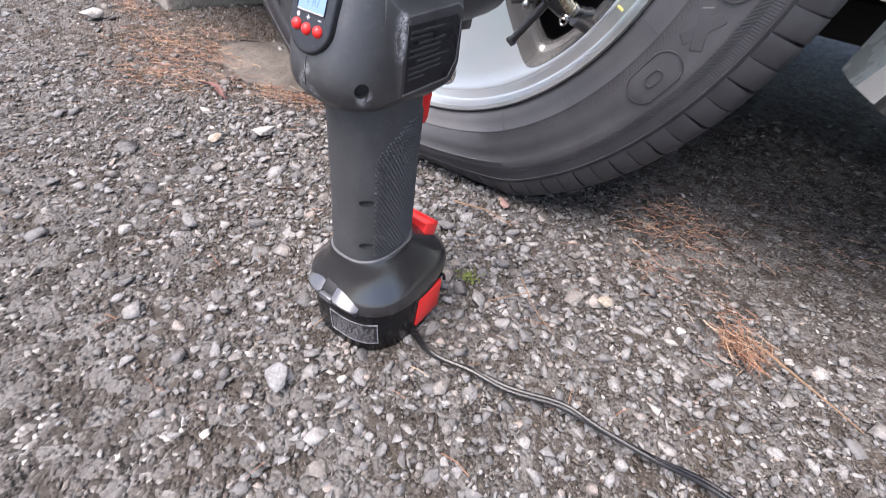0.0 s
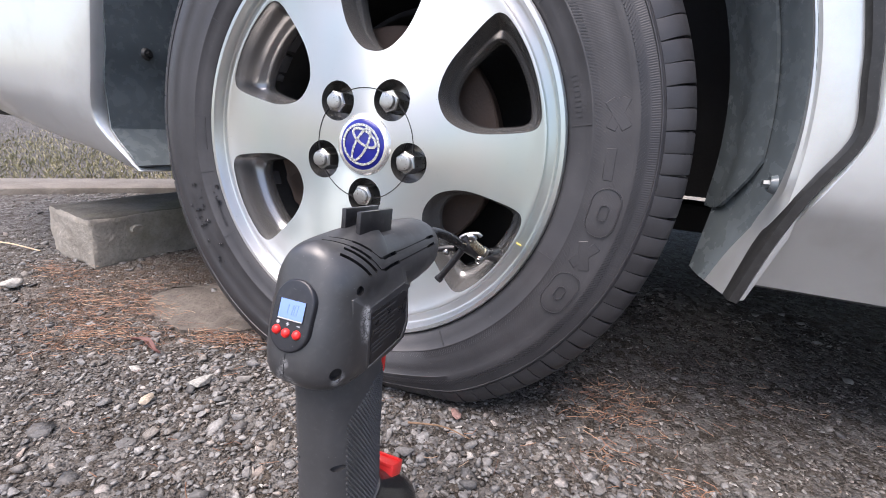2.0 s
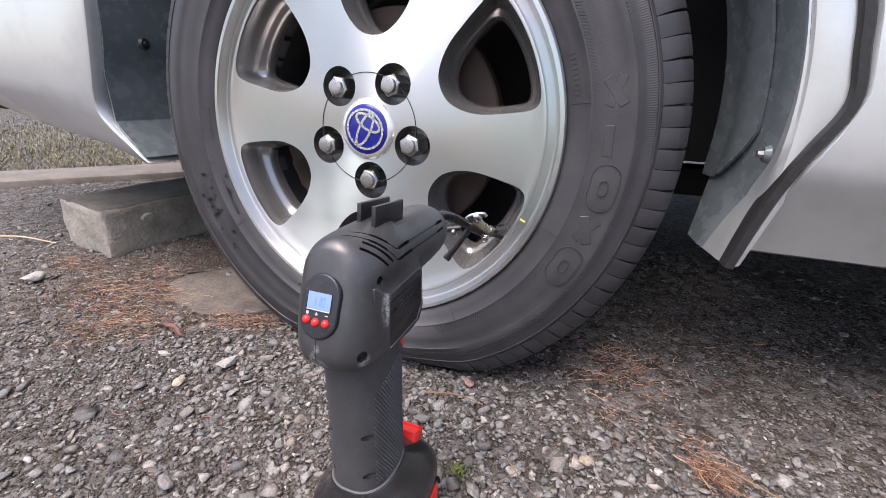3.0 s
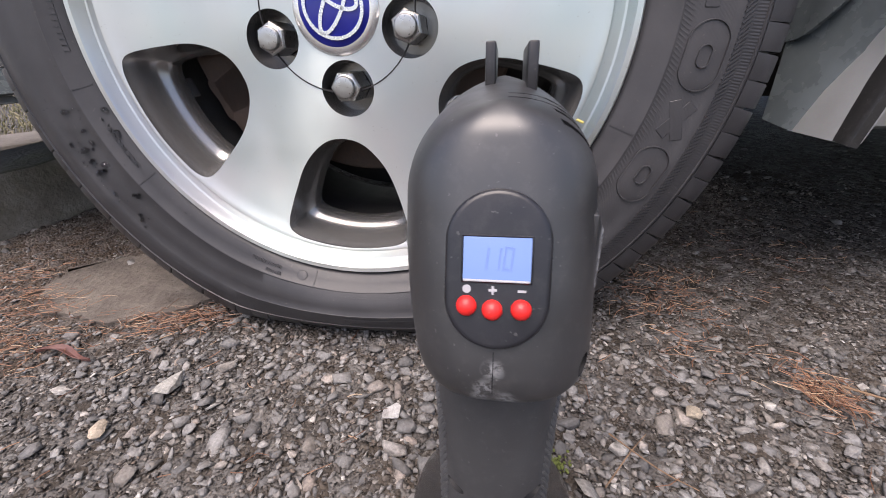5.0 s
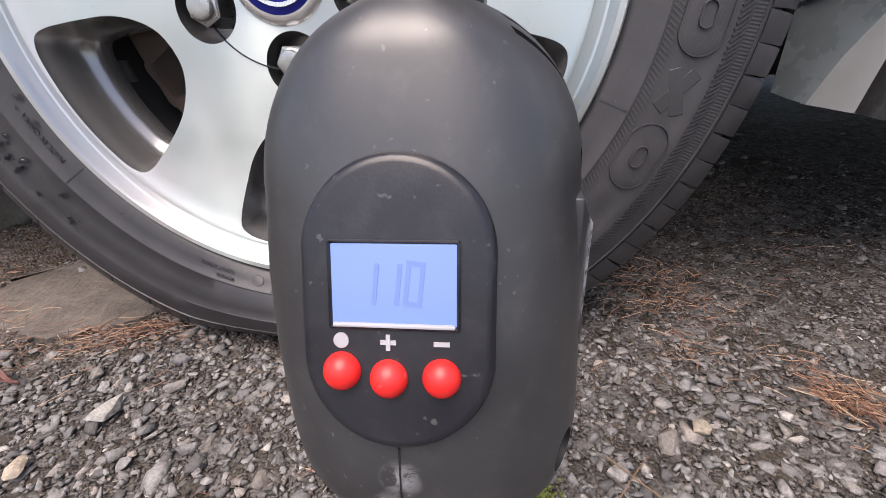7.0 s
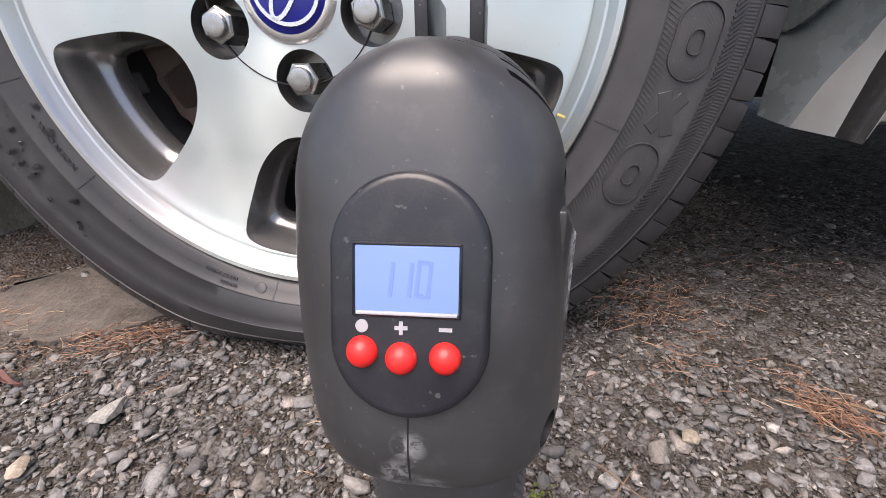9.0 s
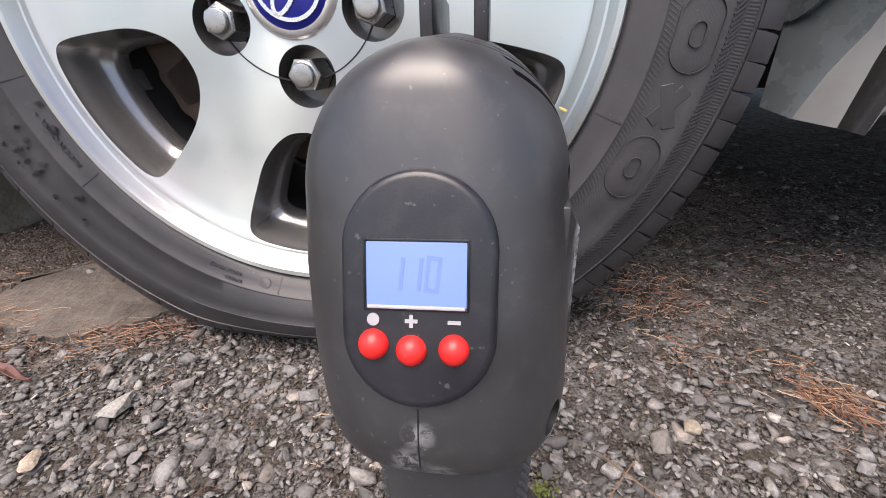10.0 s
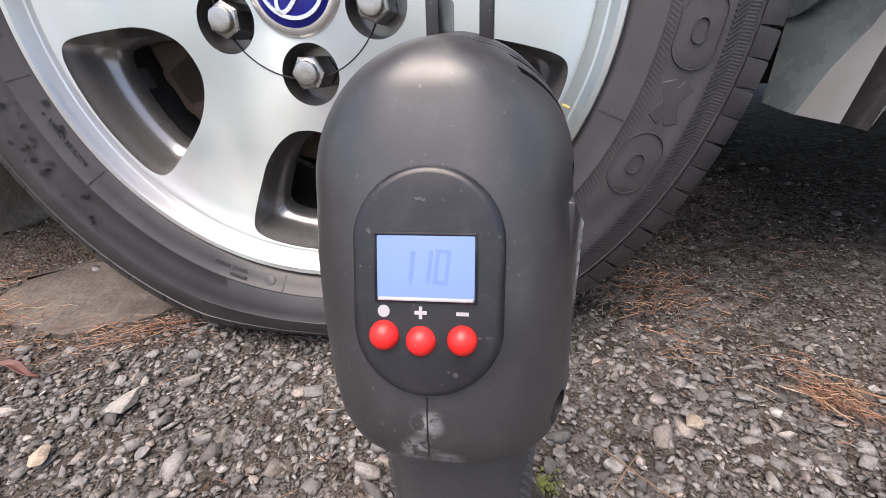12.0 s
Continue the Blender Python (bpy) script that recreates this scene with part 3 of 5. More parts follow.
# herringbone band
bm = bmesh.new()
for i in range(1100):
    outer = i < 560
    if math.cos(2 * math.pi * i / (560 if outer else 540)) < -0.05:
        continue
    piece = boxed((0.0011, 0.0088, 0.0017) if outer else (0.0008, 0.0068, 0.0005), pose(0, 0, 0, 0, 0, 44 if outer else -34))
    on_wall(piece, 0.2672 if outer else 0.2318, i * 360 / (560 if outer else 540))
    tmp = bpy.data.meshes.new("tmp")
    piece.to_mesh(tmp)
    bm.from_mesh(tmp)
    piece.free()
    bpy.data.meshes.remove(tmp)
tagged(part("herringbone_band", bm, M_TYRE, tyre, "slanting moulded ridges", WHEEL, 0), kind="stuff")

for text, size, r, ang in (("MADE IN CHINA", 0.0052, 0.2150, 206.5), ("0294666", 0.0044, 0.2215, 248.8), ("023467 S2WR2", 0.0044, 0.2155, 246.6)):
    part("moulded_text", on_wall(letters(text, size, 0.0009), r, ang, False), M_TYRE, tyre, m=WHEEL)
for ang in (60.0, 20.0, 186.0):
    for n in range(9):
        part("moulded_bar", on_wall(boxed((0.0026, 0.0045, 0.0011), pose(n * 0.0042, 0, 0)), 0.2165, ang), M_TYRE, tyre, m=WHEEL)
part("moulded_ring", on_wall(stadium(0.0095, 0.0095, 0.0007), 0.2185, 255.8), M_TYRE, tyre, m=WHEEL)

# rim: turned face with six windows and five nut pockets
FACE = [(0.0005, 0.0012), (0.03, 0.0008), (0.05, 0.0006), (0.07, 0.001), (0.1, 0.003), (0.14, 0.004), (0.172, 0.0026), (0.1835, 0.0008), (0.1868, -0.0006), (0.1884, -0.0004), (0.1893, 0.0010), (0.1905, 0.0018), (0.1965, 0.0034), (0.1980, 0.0028), (0.1990, -0.0002), (0.2000, -0.0052), (0.2014, -0.0076),
        (0.2052, -0.0076), (0.2066, -0.0052), (0.2068, -0.002), (0.205, 0.004), (0.196, 0.009), (0.19, 0.016), (0.189, 0.046), (0.17, 0.046), (0.1, 0.042), (0.0005, 0.042)]
solid = new("rim", mesh_of("rim", revolve(FACE, 216, True), [M_ALLOY, M_POCKET, M_NUT_SHADE], 30))
HALF = [(0.0925, 0), (0.0938, 5), (0.0975, 9), (0.1045, 12.6), (0.1145, 15.4), (0.1265, 17.0), (0.141, 17.6), (0.158, 17.8), (0.170, 17.7), (0.1775, 17.0), (0.1815, 15.3), (0.1832, 12.0), (0.1838, 6.0), (0.184, 0)]
outline = HALF + [(r, -a) for r, a in HALF[-2:0:-1]]


def window_cutter(mid):
    pts = smooth_path([Vector((r * math.cos(radians(a)), 0, r * math.sin(radians(a)))) for r, a in outline + outline[:1]], 3)[:-1]
    c = Vector((0.122, 0, 0))
    rows = []
    for y, s in ((-0.03, 1.03), (0.0005, 1.03), (0.0035, 1.02), (0.0055, 1.008), (0.008, 0.995), (0.014, 0.975), (0.021, 0.95), (0.0265, 0.92), (0.0295, 0.885), (0.0315, 0.845), (0.0345, 0.81), (0.040, 0.785), (0.08, 0.75)):
        ring = []
        for p in pts:
            q = c + (p - c) * s
            ring.append(Matrix.Rotation(-radians(mid), 3, "Y") @ Vector((q.x, y, q.z)))
        rows.append(ring)
    return rows


cutters = bmesh.new()
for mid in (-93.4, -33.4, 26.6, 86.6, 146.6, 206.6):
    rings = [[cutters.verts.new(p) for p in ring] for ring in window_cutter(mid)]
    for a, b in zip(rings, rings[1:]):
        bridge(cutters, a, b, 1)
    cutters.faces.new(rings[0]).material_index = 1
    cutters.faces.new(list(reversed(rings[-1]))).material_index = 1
NUTS = [radians(-90 + 3.1 + 72 * i) for i in range(5)]
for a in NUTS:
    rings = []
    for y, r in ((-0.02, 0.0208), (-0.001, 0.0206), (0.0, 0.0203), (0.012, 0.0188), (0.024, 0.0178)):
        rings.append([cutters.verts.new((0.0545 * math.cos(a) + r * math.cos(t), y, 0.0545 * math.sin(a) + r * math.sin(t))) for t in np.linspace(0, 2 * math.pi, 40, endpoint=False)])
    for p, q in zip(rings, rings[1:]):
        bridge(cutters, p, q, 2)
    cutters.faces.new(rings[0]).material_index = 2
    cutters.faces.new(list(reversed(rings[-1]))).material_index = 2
bmesh.ops.recalc_face_normals(cutters, faces=cutters.faces)
knife = new("knife", mesh_of("knife", cutters, [M_ALLOY, M_POCKET, M_NUT_SHADE], 40))
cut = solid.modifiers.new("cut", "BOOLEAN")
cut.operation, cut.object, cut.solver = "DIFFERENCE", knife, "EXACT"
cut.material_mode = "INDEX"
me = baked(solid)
bpy.data.objects.remove(knife)
me.name = "rim"
me.polygons.foreach_set("use_smooth", [True] * len(me.polygons))
me.set_sharp_from_angle(angle=radians(32))
rim = new("rim", me)
place(rim, car, WHEEL)
tagged(rim, "machined silver alloy rim with six windows")
part("rim_barrel", revolve([(0.192, 0.02), (0.186, 0.05), (0.182, 0.1), (0.186, 0.16), (0.203, 0.172), (0.203, 0.176), (0.18, 0.166), (0.176, 0.1), (0.178, 0.045)], 120, True), M_BARREL, rim, "dark painted inner barrel", WHEEL)
for ang, size in ((141.0, (0.004, 0.016, 0.024)), (150.5, (0.004, 0.016, 0.022)), (156.5, (0.0055, 0.012, 0.008)), (198.5, (0.004, 0.012, 0.017))):
    part("balance_weight", boxed(size, Matrix.Rotation(-radians(ang), 4, "Y") @ Matrix.Translation((0.1750, 0.056, 0)), 0.0012), M_EDGE, rim, "grey stick-on balance weight", WHEEL)
# Assumed shield: black disc added to stop light coming through the wheel.
part("brake_shield", revolve([(0.03, 0.160), (0.1, 0.158), (0.172, 0.160), (0.172, 0.164), (0.03, 0.165)], 72), M_WELL, car, "assumed black brake shield that closes the barrel to light", WHEEL)
part("brake_disc", revolve([(0.03, 0.052), (0.08, 0.052), (0.085, 0.06), (0.128, 0.06), (0.13, 0.062), (0.13, 0.082), (0.03, 0.084)], 90), M_RUST, car, "rusty iron brake disc", WHEEL)
bm = bmesh.new()
for a in (200, 212):
    box(bm, (0.06, 0.05, 0.075), Matrix.Rotation(-radians(a), 4, "Y") @ Matrix.Translation((0.125, 0.075, 0)), 0.008)
part("brake_caliper", bm, M_RUST, car, "rusty cast brake caliper", WHEEL)

# line round the centre cover, the badge, the nuts
part("cover_joint", revolve([(0.0562, 0.0016), (0.0565, 0.0002), (0.0572, 0.0002), (0.0575, 0.0018)], 128), M_DARK, rim, "dark joint round the centre cover", WHEEL)
cap = part("centre_cap", revolve([(0.0005, -0.0025), (0.02, -0.0025), (0.0268, -0.0027), (0.0290, -0.0022), (0.0312, -0.0004), (0.0324, 0.0016)], 96), M_CAP, rim, "silver centre cap", WHEEL)
part("badge_disc", revolve([(0.0005, -0.0048), (0.02, -0.0044), (0.0252, -0.0032), (0.0262, -0.0022), (0.0262, -0.001)], 96), M_BLUE, rim, "blue enamel disc", WHEEL)


def oval(rx, rz, thick, cx=0.0, cz=0.0):
    loops = []
    for n in range(72):
        t = 2 * math.pi * n / 72
        p = Vector((cx + rx * math.cos(t), -0.0046, cz + rz * math.sin(t)))
        out = Vector((math.cos(t) / rx, 0, math.sin(t) / rz)).normalized()
        loops.append([p - out * thick, p - out * thick + Vector((0, -0.0007, 0)), p + out * thick + Vector((0, -0.0007, 0)), p + out * thick])
    bm = loft(loops + loops[:1], cap=False)
    bmesh.ops.remove_doubles(bm, verts=bm.verts, dist=1e-6)
    return bm


badge_turn = WHEEL @ Matrix.Rotation(radians(28), 4, "Y")
part("badge_oval", oval(0.0212, 0.0198, 0.0012), M_SILVER, rim, "silver oval", badge_turn)
part("badge_oval", oval(0.0066, 0.0185, 0.0013), M_SILVER, rim, "silver oval", badge_turn)
part("badge_oval", oval(0.0150, 0.0068, 0.0013, 0, 0.008), M_SILVER, rim, "silver oval", badge_turn)

nut = bmesh.new()
rings = []
for y, r in ((0.022, 0.0116), (0.010, 0.0116), (-0.0030, 0.0115), (-0.0046, 0.0104), (-0.0048, 0.0094)):
    rings.append([nut.verts.new((r * math.cos(t), y, r * math.sin(t))) for t in np.linspace(0, 2 * math.pi, 6, endpoint=False)])
for a, b in zip(rings, rings[1:]):
    bridge(nut, a, b)
dome = []
for y, r in ((-0.0046, 0.0090), (-0.0052, 0.0081), (-0.0076, 0.0079), (-0.0088, 0.0073), (-0.0091, 0.0063), (-0.0087, 0.0008)):
    dome.append([nut.verts.new((r * math.cos(t), y, r * math.sin(t))) for t in np.linspace(0, 2 * math.pi, 30, endpoint=False)])
for a, b in zip(dome, dome[1:]):
    bridge(nut, a, b)
nut.faces.new(dome[-1])
bmesh.ops.recalc_face_normals(nut, faces=nut.faces)
nut_mesh = mesh_of("lug_nut", nut, M_NUT, 30)
for n, a in enumerate(NUTS):
    tagged(place(new("lug_nut", nut_mesh), rim, WHEEL @ Matrix.Translation((0.053 * math.cos(a), 0, 0.053 * math.sin(a))) @ Matrix.Rotation(0.4 * n, 4, "Y")), "flat-capped steel wheel nut")
part("paint_dab", boxed((0.0058, 0.0012, 0.0018), Matrix.Rotation(radians(24), 4, "Y") @ Matrix.Translation((0.1915, 0.0002, 0)), 0.0005), M_YELLOW, rim, "yellow paint dab on the rim", WHEEL)

# valve stem in the lower window
part("valve_stem", tube([(0.163, 0.03, 0.172), (0.155, 0.012, 0.178), (0.1435, -0.006, 0.186)], 0.0055, 14, 4), M_BLACK, rim, "black rubber valve stem")

# arch liner, wheel well and underside
RIGHT = Matrix.Translation((-0.001, -0.005, -0.0045))


def arch_x(z):
    return math.sqrt(max(0.373**2 - (z - 0.30) ** 2, 0.01))


def strip_mesh(rows):
    """Quads between rows of points."""
    bm = bmesh.new()
    made = [[bm.verts.new(p) for p in row] for row in rows]
    for a, b in zip(made, made[1:]):
        for i in range(len(a) - 1):
            bm.faces.new((a[i], a[i + 1], b[i + 1], b[i]))
    return bm


def thick(bm, t):
    bmesh.ops.recalc_face_normals(bm, faces=bm.faces)
    bmesh.ops.solidify(bm, geom=bm.faces[:], thickness=t)
    return bm


def arch_lip(z):
    return arch_x(z) if z > 0.25 else float(np.interp(z, [0.187, 0.25], [0.352, 0.371]))


def flange(z):
    """How far the painted edge turns into the arch."""
    return float(np.interp(z, [0.189, 0.22, 0.25, 0.28, 0.32, 0.36], [0.046, 0.041, 0.030, 0.016, 0.010, 0.008]))


def inside(z, y):
    return arch_lip(z) - 0.0010 - 0.012 * (y / 0.05) ** 1.2


rows = []
for z in np.linspace(0.187, 0.62, 30):
    d, far = flange(z), float(np.interp(z, [0.187, 0.27], [0.068, 0.096])) + 0.12 * max(0, z - 0.25)
    rows.append([(inside(z, y) + (0.0035 if y == d - 0.004 else 0.0), y, z + 0.012 * (y / 0.096) ** 2) for y in (d - 0.004, d + 0.001, *(d + 0.001 + (far - d - 0.001) * k / 5 for k in range(1, 6)))])
part("arch_liner", thick(strip_mesh(rows), 0.002), M_LINER, car, "dusty blue-grey plastic arch liner", RIGHT)


def front_edge(z):
    return float(np.interp(z, [0.205, 0.225, 0.25, 0.27, 0.285, 0.32, 0.37, 0.43, 0.6, 0.9], [-0.372, -0.392, -0.42, -0.436, -0.441, -0.434, -0.417, -0.408, -0.36, -0.3]))


rows = []
for z in np.linspace(0.214, 0.62, 26):
    e = max(front_edge(z), -0.43)
    rows.append([(e + 0.003, 0.016, z), (e + 0.006, 0.03, z), (e + 0.010, 0.046, z), (e + 0.015, 0.064, z), (e + 0.020, 0.085, z), (e + 0.027, 0.11, z), (e + 0.034, 0.18, z)])
part("arch_liner", thick(strip_mesh(rows), 0.003), M_LINER, car, "dusty blue-grey plastic arch liner")
for c, r in (((-0.3965, 0.062, 0.3683), 0.0085), ((0.3590, -0.0060, 0.2795), 0.0075)):
    bm = bmesh.new()
    side = 1 if c[0] < 0 else -1
    m = Matrix.Translation(c) @ Matrix.Rotation(radians(90 * side), 4, "Y")
    bmesh.ops.create_cone(bm, cap_ends=True, segments=20, radius1=r, radius2=r * 0.75, depth=0.004, matrix=m)
    bmesh.ops.create_cone(bm, cap_ends=True, segments=6, radius1=r * 0.45, radius2=r * 0.4, depth=0.006, matrix=m @ Matrix.Translation((0, 0, 0.003)))
    part("liner_clip", bm, M_LINER if side < 0 else M_TRIM, car, "round push-in clip")

rows = []
for a in np.linspace(-12, 192, 40):
    rows.append([(0.425 * math.cos(radians(a)), y, 0.3 + 0.4 * math.sin(radians(a))) for y in (0.1, 0.2, 0.32)])
part("wheel_well", thick(strip_mesh(rows), 0.004), M_WELL, car, "black undersealed wheel well")
part("inner_wing", boxed((0.9, 0.02, 0.55), pose(0, 0.34, 0.5)), M_WELL, car, "black undersealed inner wing")
bm = boxed((1.9, 1.35, 0.06), pose(1.42, 0.83, 0.250), 0.02)
box(bm, (0.7, 1.35, 0.06), pose(-0.8, 0.83, 0.28), 0.02)
box(bm, (0.96, 1.0, 0.11), pose(0.02, 0.9, 0.276), 0.02)
part("underbody", bm, M_WELL, car, "black undersealed floor")
part("subframe_rail", boxed((1.3, 0.06, 0.047), pose(0.55, 0.43, 0.1815), 0.008), M_WELL, car, "black undersealed subframe rail")
part("suspension_arm", tube([(0.05, 0.12, 0.23), (0.07, 0.3, 0.24), (0.06, 0.55, 0.25)], 0.02, 12, 4), M_WELL, car, "black lower suspension arm")
# Unseen far sill, added to cut light coming in under the car.
part("far_sill", boxed((1.5, 0.05, 0.35), pose(1.42, 1.52, 0.385), 0.02), M_WELL, car, "unseen black far sill, added to block light")
part("drive_shaft", tube([(0, 0.1, 0.282), (0, 0.3, 0.285), (0, 0.6, 0.29)], 0.014, 12, 4), M_WELL, car, "black drive shaft")

# front panel before the wheel: upright skin, undercut skirt and its turned-in edge
SKIN = [(0.035, 0.9), (0.012, 0.75), (0.003, 0.6), (0.0, 0.48), (0.0, 0.40), (0.0005, 0.345), (0.002, 0.305), (0.004, 0.292), (0.008, 0.282), (0.014, 0.268), (0.022, 0.25), (0.03, 0.232), (0.036, 0.216), (0.043, 0.208), (0.06, 0.207)]
rows = []
for y, z in SKIN:
    e = front_edge(z)
    low = max(0.0, min(1.0, (0.292 - z) / 0.085))
    row = [(e + 0.005, y * 0.4 + 0.05, z), (e + 0.003, y * 0.4 + 0.022, z), (e + 0.0015, y * 0.4 + 0.008, z), (e - 0.001, y * 0.4 + 0.0018, z), (e - 0.0045, y * 0.4, z)]
    for n in range(1, 15):
        d = n * 0.06
        row.append((e - 0.0045 - d, y * (0.4 + 0.6 * min(1, d / 0.12)) + 0.28 * max(0, d - 0.1) ** 2, z + d * (0.075 + 0.06 * low if z < 0.31 else 0.075 * (0.31 / z) ** 4)))
    rows.append(row)
part("front_panel", thick(strip_mesh(rows), 0.003), M_PAINT, car, "silver painted bumper corner before the wheel")

# wing edge behind the arch with its flange turned into it, black moulding, and the sill panel
TRIM_Z = [0.188, 0.232, 0.270, 0.290, 0.323, 0.359, 0.411, 0.6, 0.9]
TRIM_X = [0.3555, 0.367, 0.3795, 0.3885, 0.4035, 0.3985, 0.3865, 0.33, 0.2]


rows = []
for z in np.linspace(0.189, 0.62, 46):
    lip = arch_lip(z)
    tx = float(np.interp(z, TRIM_Z, TRIM_X))
    deep = flange(z)
    inner = [(inside(z, y), y, z) for y in (deep, deep * 0.75, deep * 0.5, deep * 0.3)]
    rows.append(inner + [(lip + 0.0008, 0.003, z), (lip + 0.0025, 0.0008, z), (lip + 0.006, 0.0, z), (max(lip + 0.009, (lip + tx) / 2 + 0.003), 0.0, z), (max(lip + 0.012, tx + 0.004), 0.002, z), (max(lip + 0.013, tx + 0.006), 0.008, z)])
part("wing_edge", thick(strip_mesh(rows), 0.0012), M_PAINT, car, "silver painted wing edge behind the arch", RIGHT)
rows = []
for z in np.linspace(0.0, 1.0, 28):
    row = []
    for u in np.linspace(0, 1, 12):
        y = 0.036 + 0.062 * u
        low = 0.298 - 0.048 * math.sin(min(1.0, u * 1.25) * math.pi / 2) ** 0.8
        h = low + (0.60 - low) * z
        row.append((inside(h, y) - 0.0030 - 0.003 * math.sin(math.pi * min(1.0, 1.6 * u)) - 0.1 * max(0, h - 0.45) * u, y, h))
    rows.append(row)
part("liner_panel", thick(strip_mesh(rows), 0.003), M_LINER, car, "dark overlapping liner panel with a rounded lower end", RIGHT)
mid = smooth_path([(x, -0.0015, z) for x, z in zip(TRIM_X, TRIM_Z)], 6)
rings = []
for i, p in enumerate(mid):
    d = (mid[min(i + 1, len(mid) - 1)] - mid[max(i - 1, 0)]).normalized()
    side = Vector((d.z, 0, -d.x))
    rings.append([p - side * 0.0048 + Vector((0, 0.02, 0)), p - side * 0.0048, p - side * 0.003 + Vector((0, -0.003, 0)), p + side * 0.003 + Vector((0, -0.003, 0)), p + side * 0.0048, p + side * 0.0048 + Vector((0, 0.02, 0))])
part("moulding", loft(rings), M_TRIM, car, "black rubber moulding along the sill panel", RIGHT)
rows = []
for y, z in [(0.03, 0.9), (0.012, 0.75), (0.002, 0.6), (-0.003, 0.45), (-0.004, 0.38), (-0.004, 0.33), (-0.004, 0.30), (-0.0035, 0.28), (-0.002, 0.270), (0.002, 0.262), (0.011, 0.248), (0.024, 0.226), (0.035, 0.206), (0.041, 0.193), (0.05, 0.189), (0.09, 0.192)]:
    e = float(np.interp(z, TRIM_Z, TRIM_X)) + 0.0045
    if z < 0.21:
        e = 0.364
    rows.append([(e, y + 0.012, z), (e + 0.001, y + 0.003, z), (e + 0.004, y, z)] + [(e + 0.004 + d, y, z) for d in (0.02, 0.05, 0.1, 0.2, 0.4, 0.8, 1.4, 1.9)])
part("sill_panel", thick(strip_mesh(rows), 0.003), M_PAINT, car, "silver painted sill panel with an undercut lower half", RIGHT)
# Unseen upper body: plain blocks added to keep sky light off the ground.
bm = boxed((3.4, 1.5, 0.05), pose(0.7, 0.82, 0.86), 0.02)
part("body_top", bm, M_PAINT, car, "plain unseen silver slab above the wheel, added to block light")
part("cabin", boxed((2.4, 1.3, 0.56), pose(1.15, 0.82, 1.16), 0.12, 4), M_PAINT, car, "plain unseen silver cabin block, added to shade the ground")

# ---- cordless tyre inflator ----
PX = 0.1212
pump = thing("tyre_inflator", (PX, -0.222, 0.0), "black cordless tyre inflator with red buttons standing on gravel", "inflator")


def slab(z, hx, y0, y1, power=2.5, n=56, cx=PX):
    """A level rounded outline."""
    ring = []
    for t in np.linspace(0, 2 * math.pi, n, endpoint=False):
        c, s = math.cos(t), math.sin(t)
        ring.append((cx + hx * math.copysign(abs(c) ** (2 / power), c), (y0 + y1) / 2 + (y1 - y0) / 2 * math.copysign(abs(s) ** (2 / power), s), z))
    return ring


ARCH_Z, ARCH_R = 0.2266, 0.0244
HEAD = [(0.1782, 0.0190, -0.2462, -0.1925, 2.6), (0.1795, 0.0203, -0.2486, -0.1890, 2.8), (0.1815, 0.0216, -0.2512, -0.1860, 2.9), (0.1838, 0.0226, -0.2537, -0.1846, 2.9), (0.1858, 0.0233, -0.2556, -0.1841, 2.8), (0.1880, 0.0238, -0.2570, -0.1838, 2.8), (0.1910, 0.0241, -0.2579, -0.1838, 2.75), (0.1950, 0.0243, -0.2579, -0.1835, 2.7), (0.2, 0.0245, -0.2568, -0.1835, 2.7),
        (0.208, 0.0246, -0.2545, -0.1830, 2.7), (0.217, 0.0246, -0.2512, -0.1830, 2.7), (ARCH_Z, ARCH_R, -0.2471, -0.1835, 2.7)]
for a in np.linspace(4, 88, 24):
    z = ARCH_Z + ARCH_R * math.sin(radians(a))
    over = max(0.0, (z - 0.2450) / 0.006)
    HEAD.append((z, ARCH_R * math.cos(radians(a)), -0.2471 + (z - ARCH_Z) * 0.36 + 0.0065 * (1 - math.sqrt(max(0.0, 1 - over * over))), -0.1835, 2.7 + 0.5 * math.sin(radians(a))))


def front_y(z):
    return float(np.interp(z, [h[0] for h in HEAD], [h[2] for h in HEAD]))


def carve(bm, tools, mats):
    """Joins or cuts a shape with others: tools are (operation, bmesh)."""
    ob = new("work", mesh_of("work", bm, mats, 0))
    others = []
    for how, tool in tools:
        other = new("tool", mesh_of("tool", tool, mats, 0))
        mod = ob.modifiers.new("b", "BOOLEAN")
        mod.operation, mod.object, mod.solver = how, other, "EXACT"
        others.append(other)
    me = baked(ob)
    for other in others:
        bpy.data.objects.remove(other)
    return me


def part_of(name, me, parent, label="", sharp=35):
    me.polygons.foreach_set("use_smooth", [True] * len(me.polygons))
    me.set_sharp_from_angle(angle=radians(sharp))
    ob = new(name, me)
    place(ob, parent)
    return tagged(ob, label)


# Gives recess faces the near-black material, so their shade is in the colour.
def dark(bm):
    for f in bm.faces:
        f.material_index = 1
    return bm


# motor housing behind the head
MX = PX - 0.001
MOTOR = [(-0.224, 0.0205), (-0.216, 0.0234), (-0.2, 0.0235), (-0.17, 0.0230), (-0.145, 0.0222), (-0.130, 0.0211), (-0.121, 0.0197), (-0.115, 0.0177), (-0.111, 0.0148), (-0.109, 0.010)]


def motor_at(y):
    return ARCH_Z - (y + 0.235) * 0.044, float(np.interp(y, [m[0] for m in MOTOR], [m[1] for m in MOTOR]))


def barrel(y, r, cz=0.2275, n=48):
    return [(MX + r * math.cos(t), y, cz + r * math.sin(t)) for t in np.linspace(0, 2 * math.pi, n, endpoint=False)]


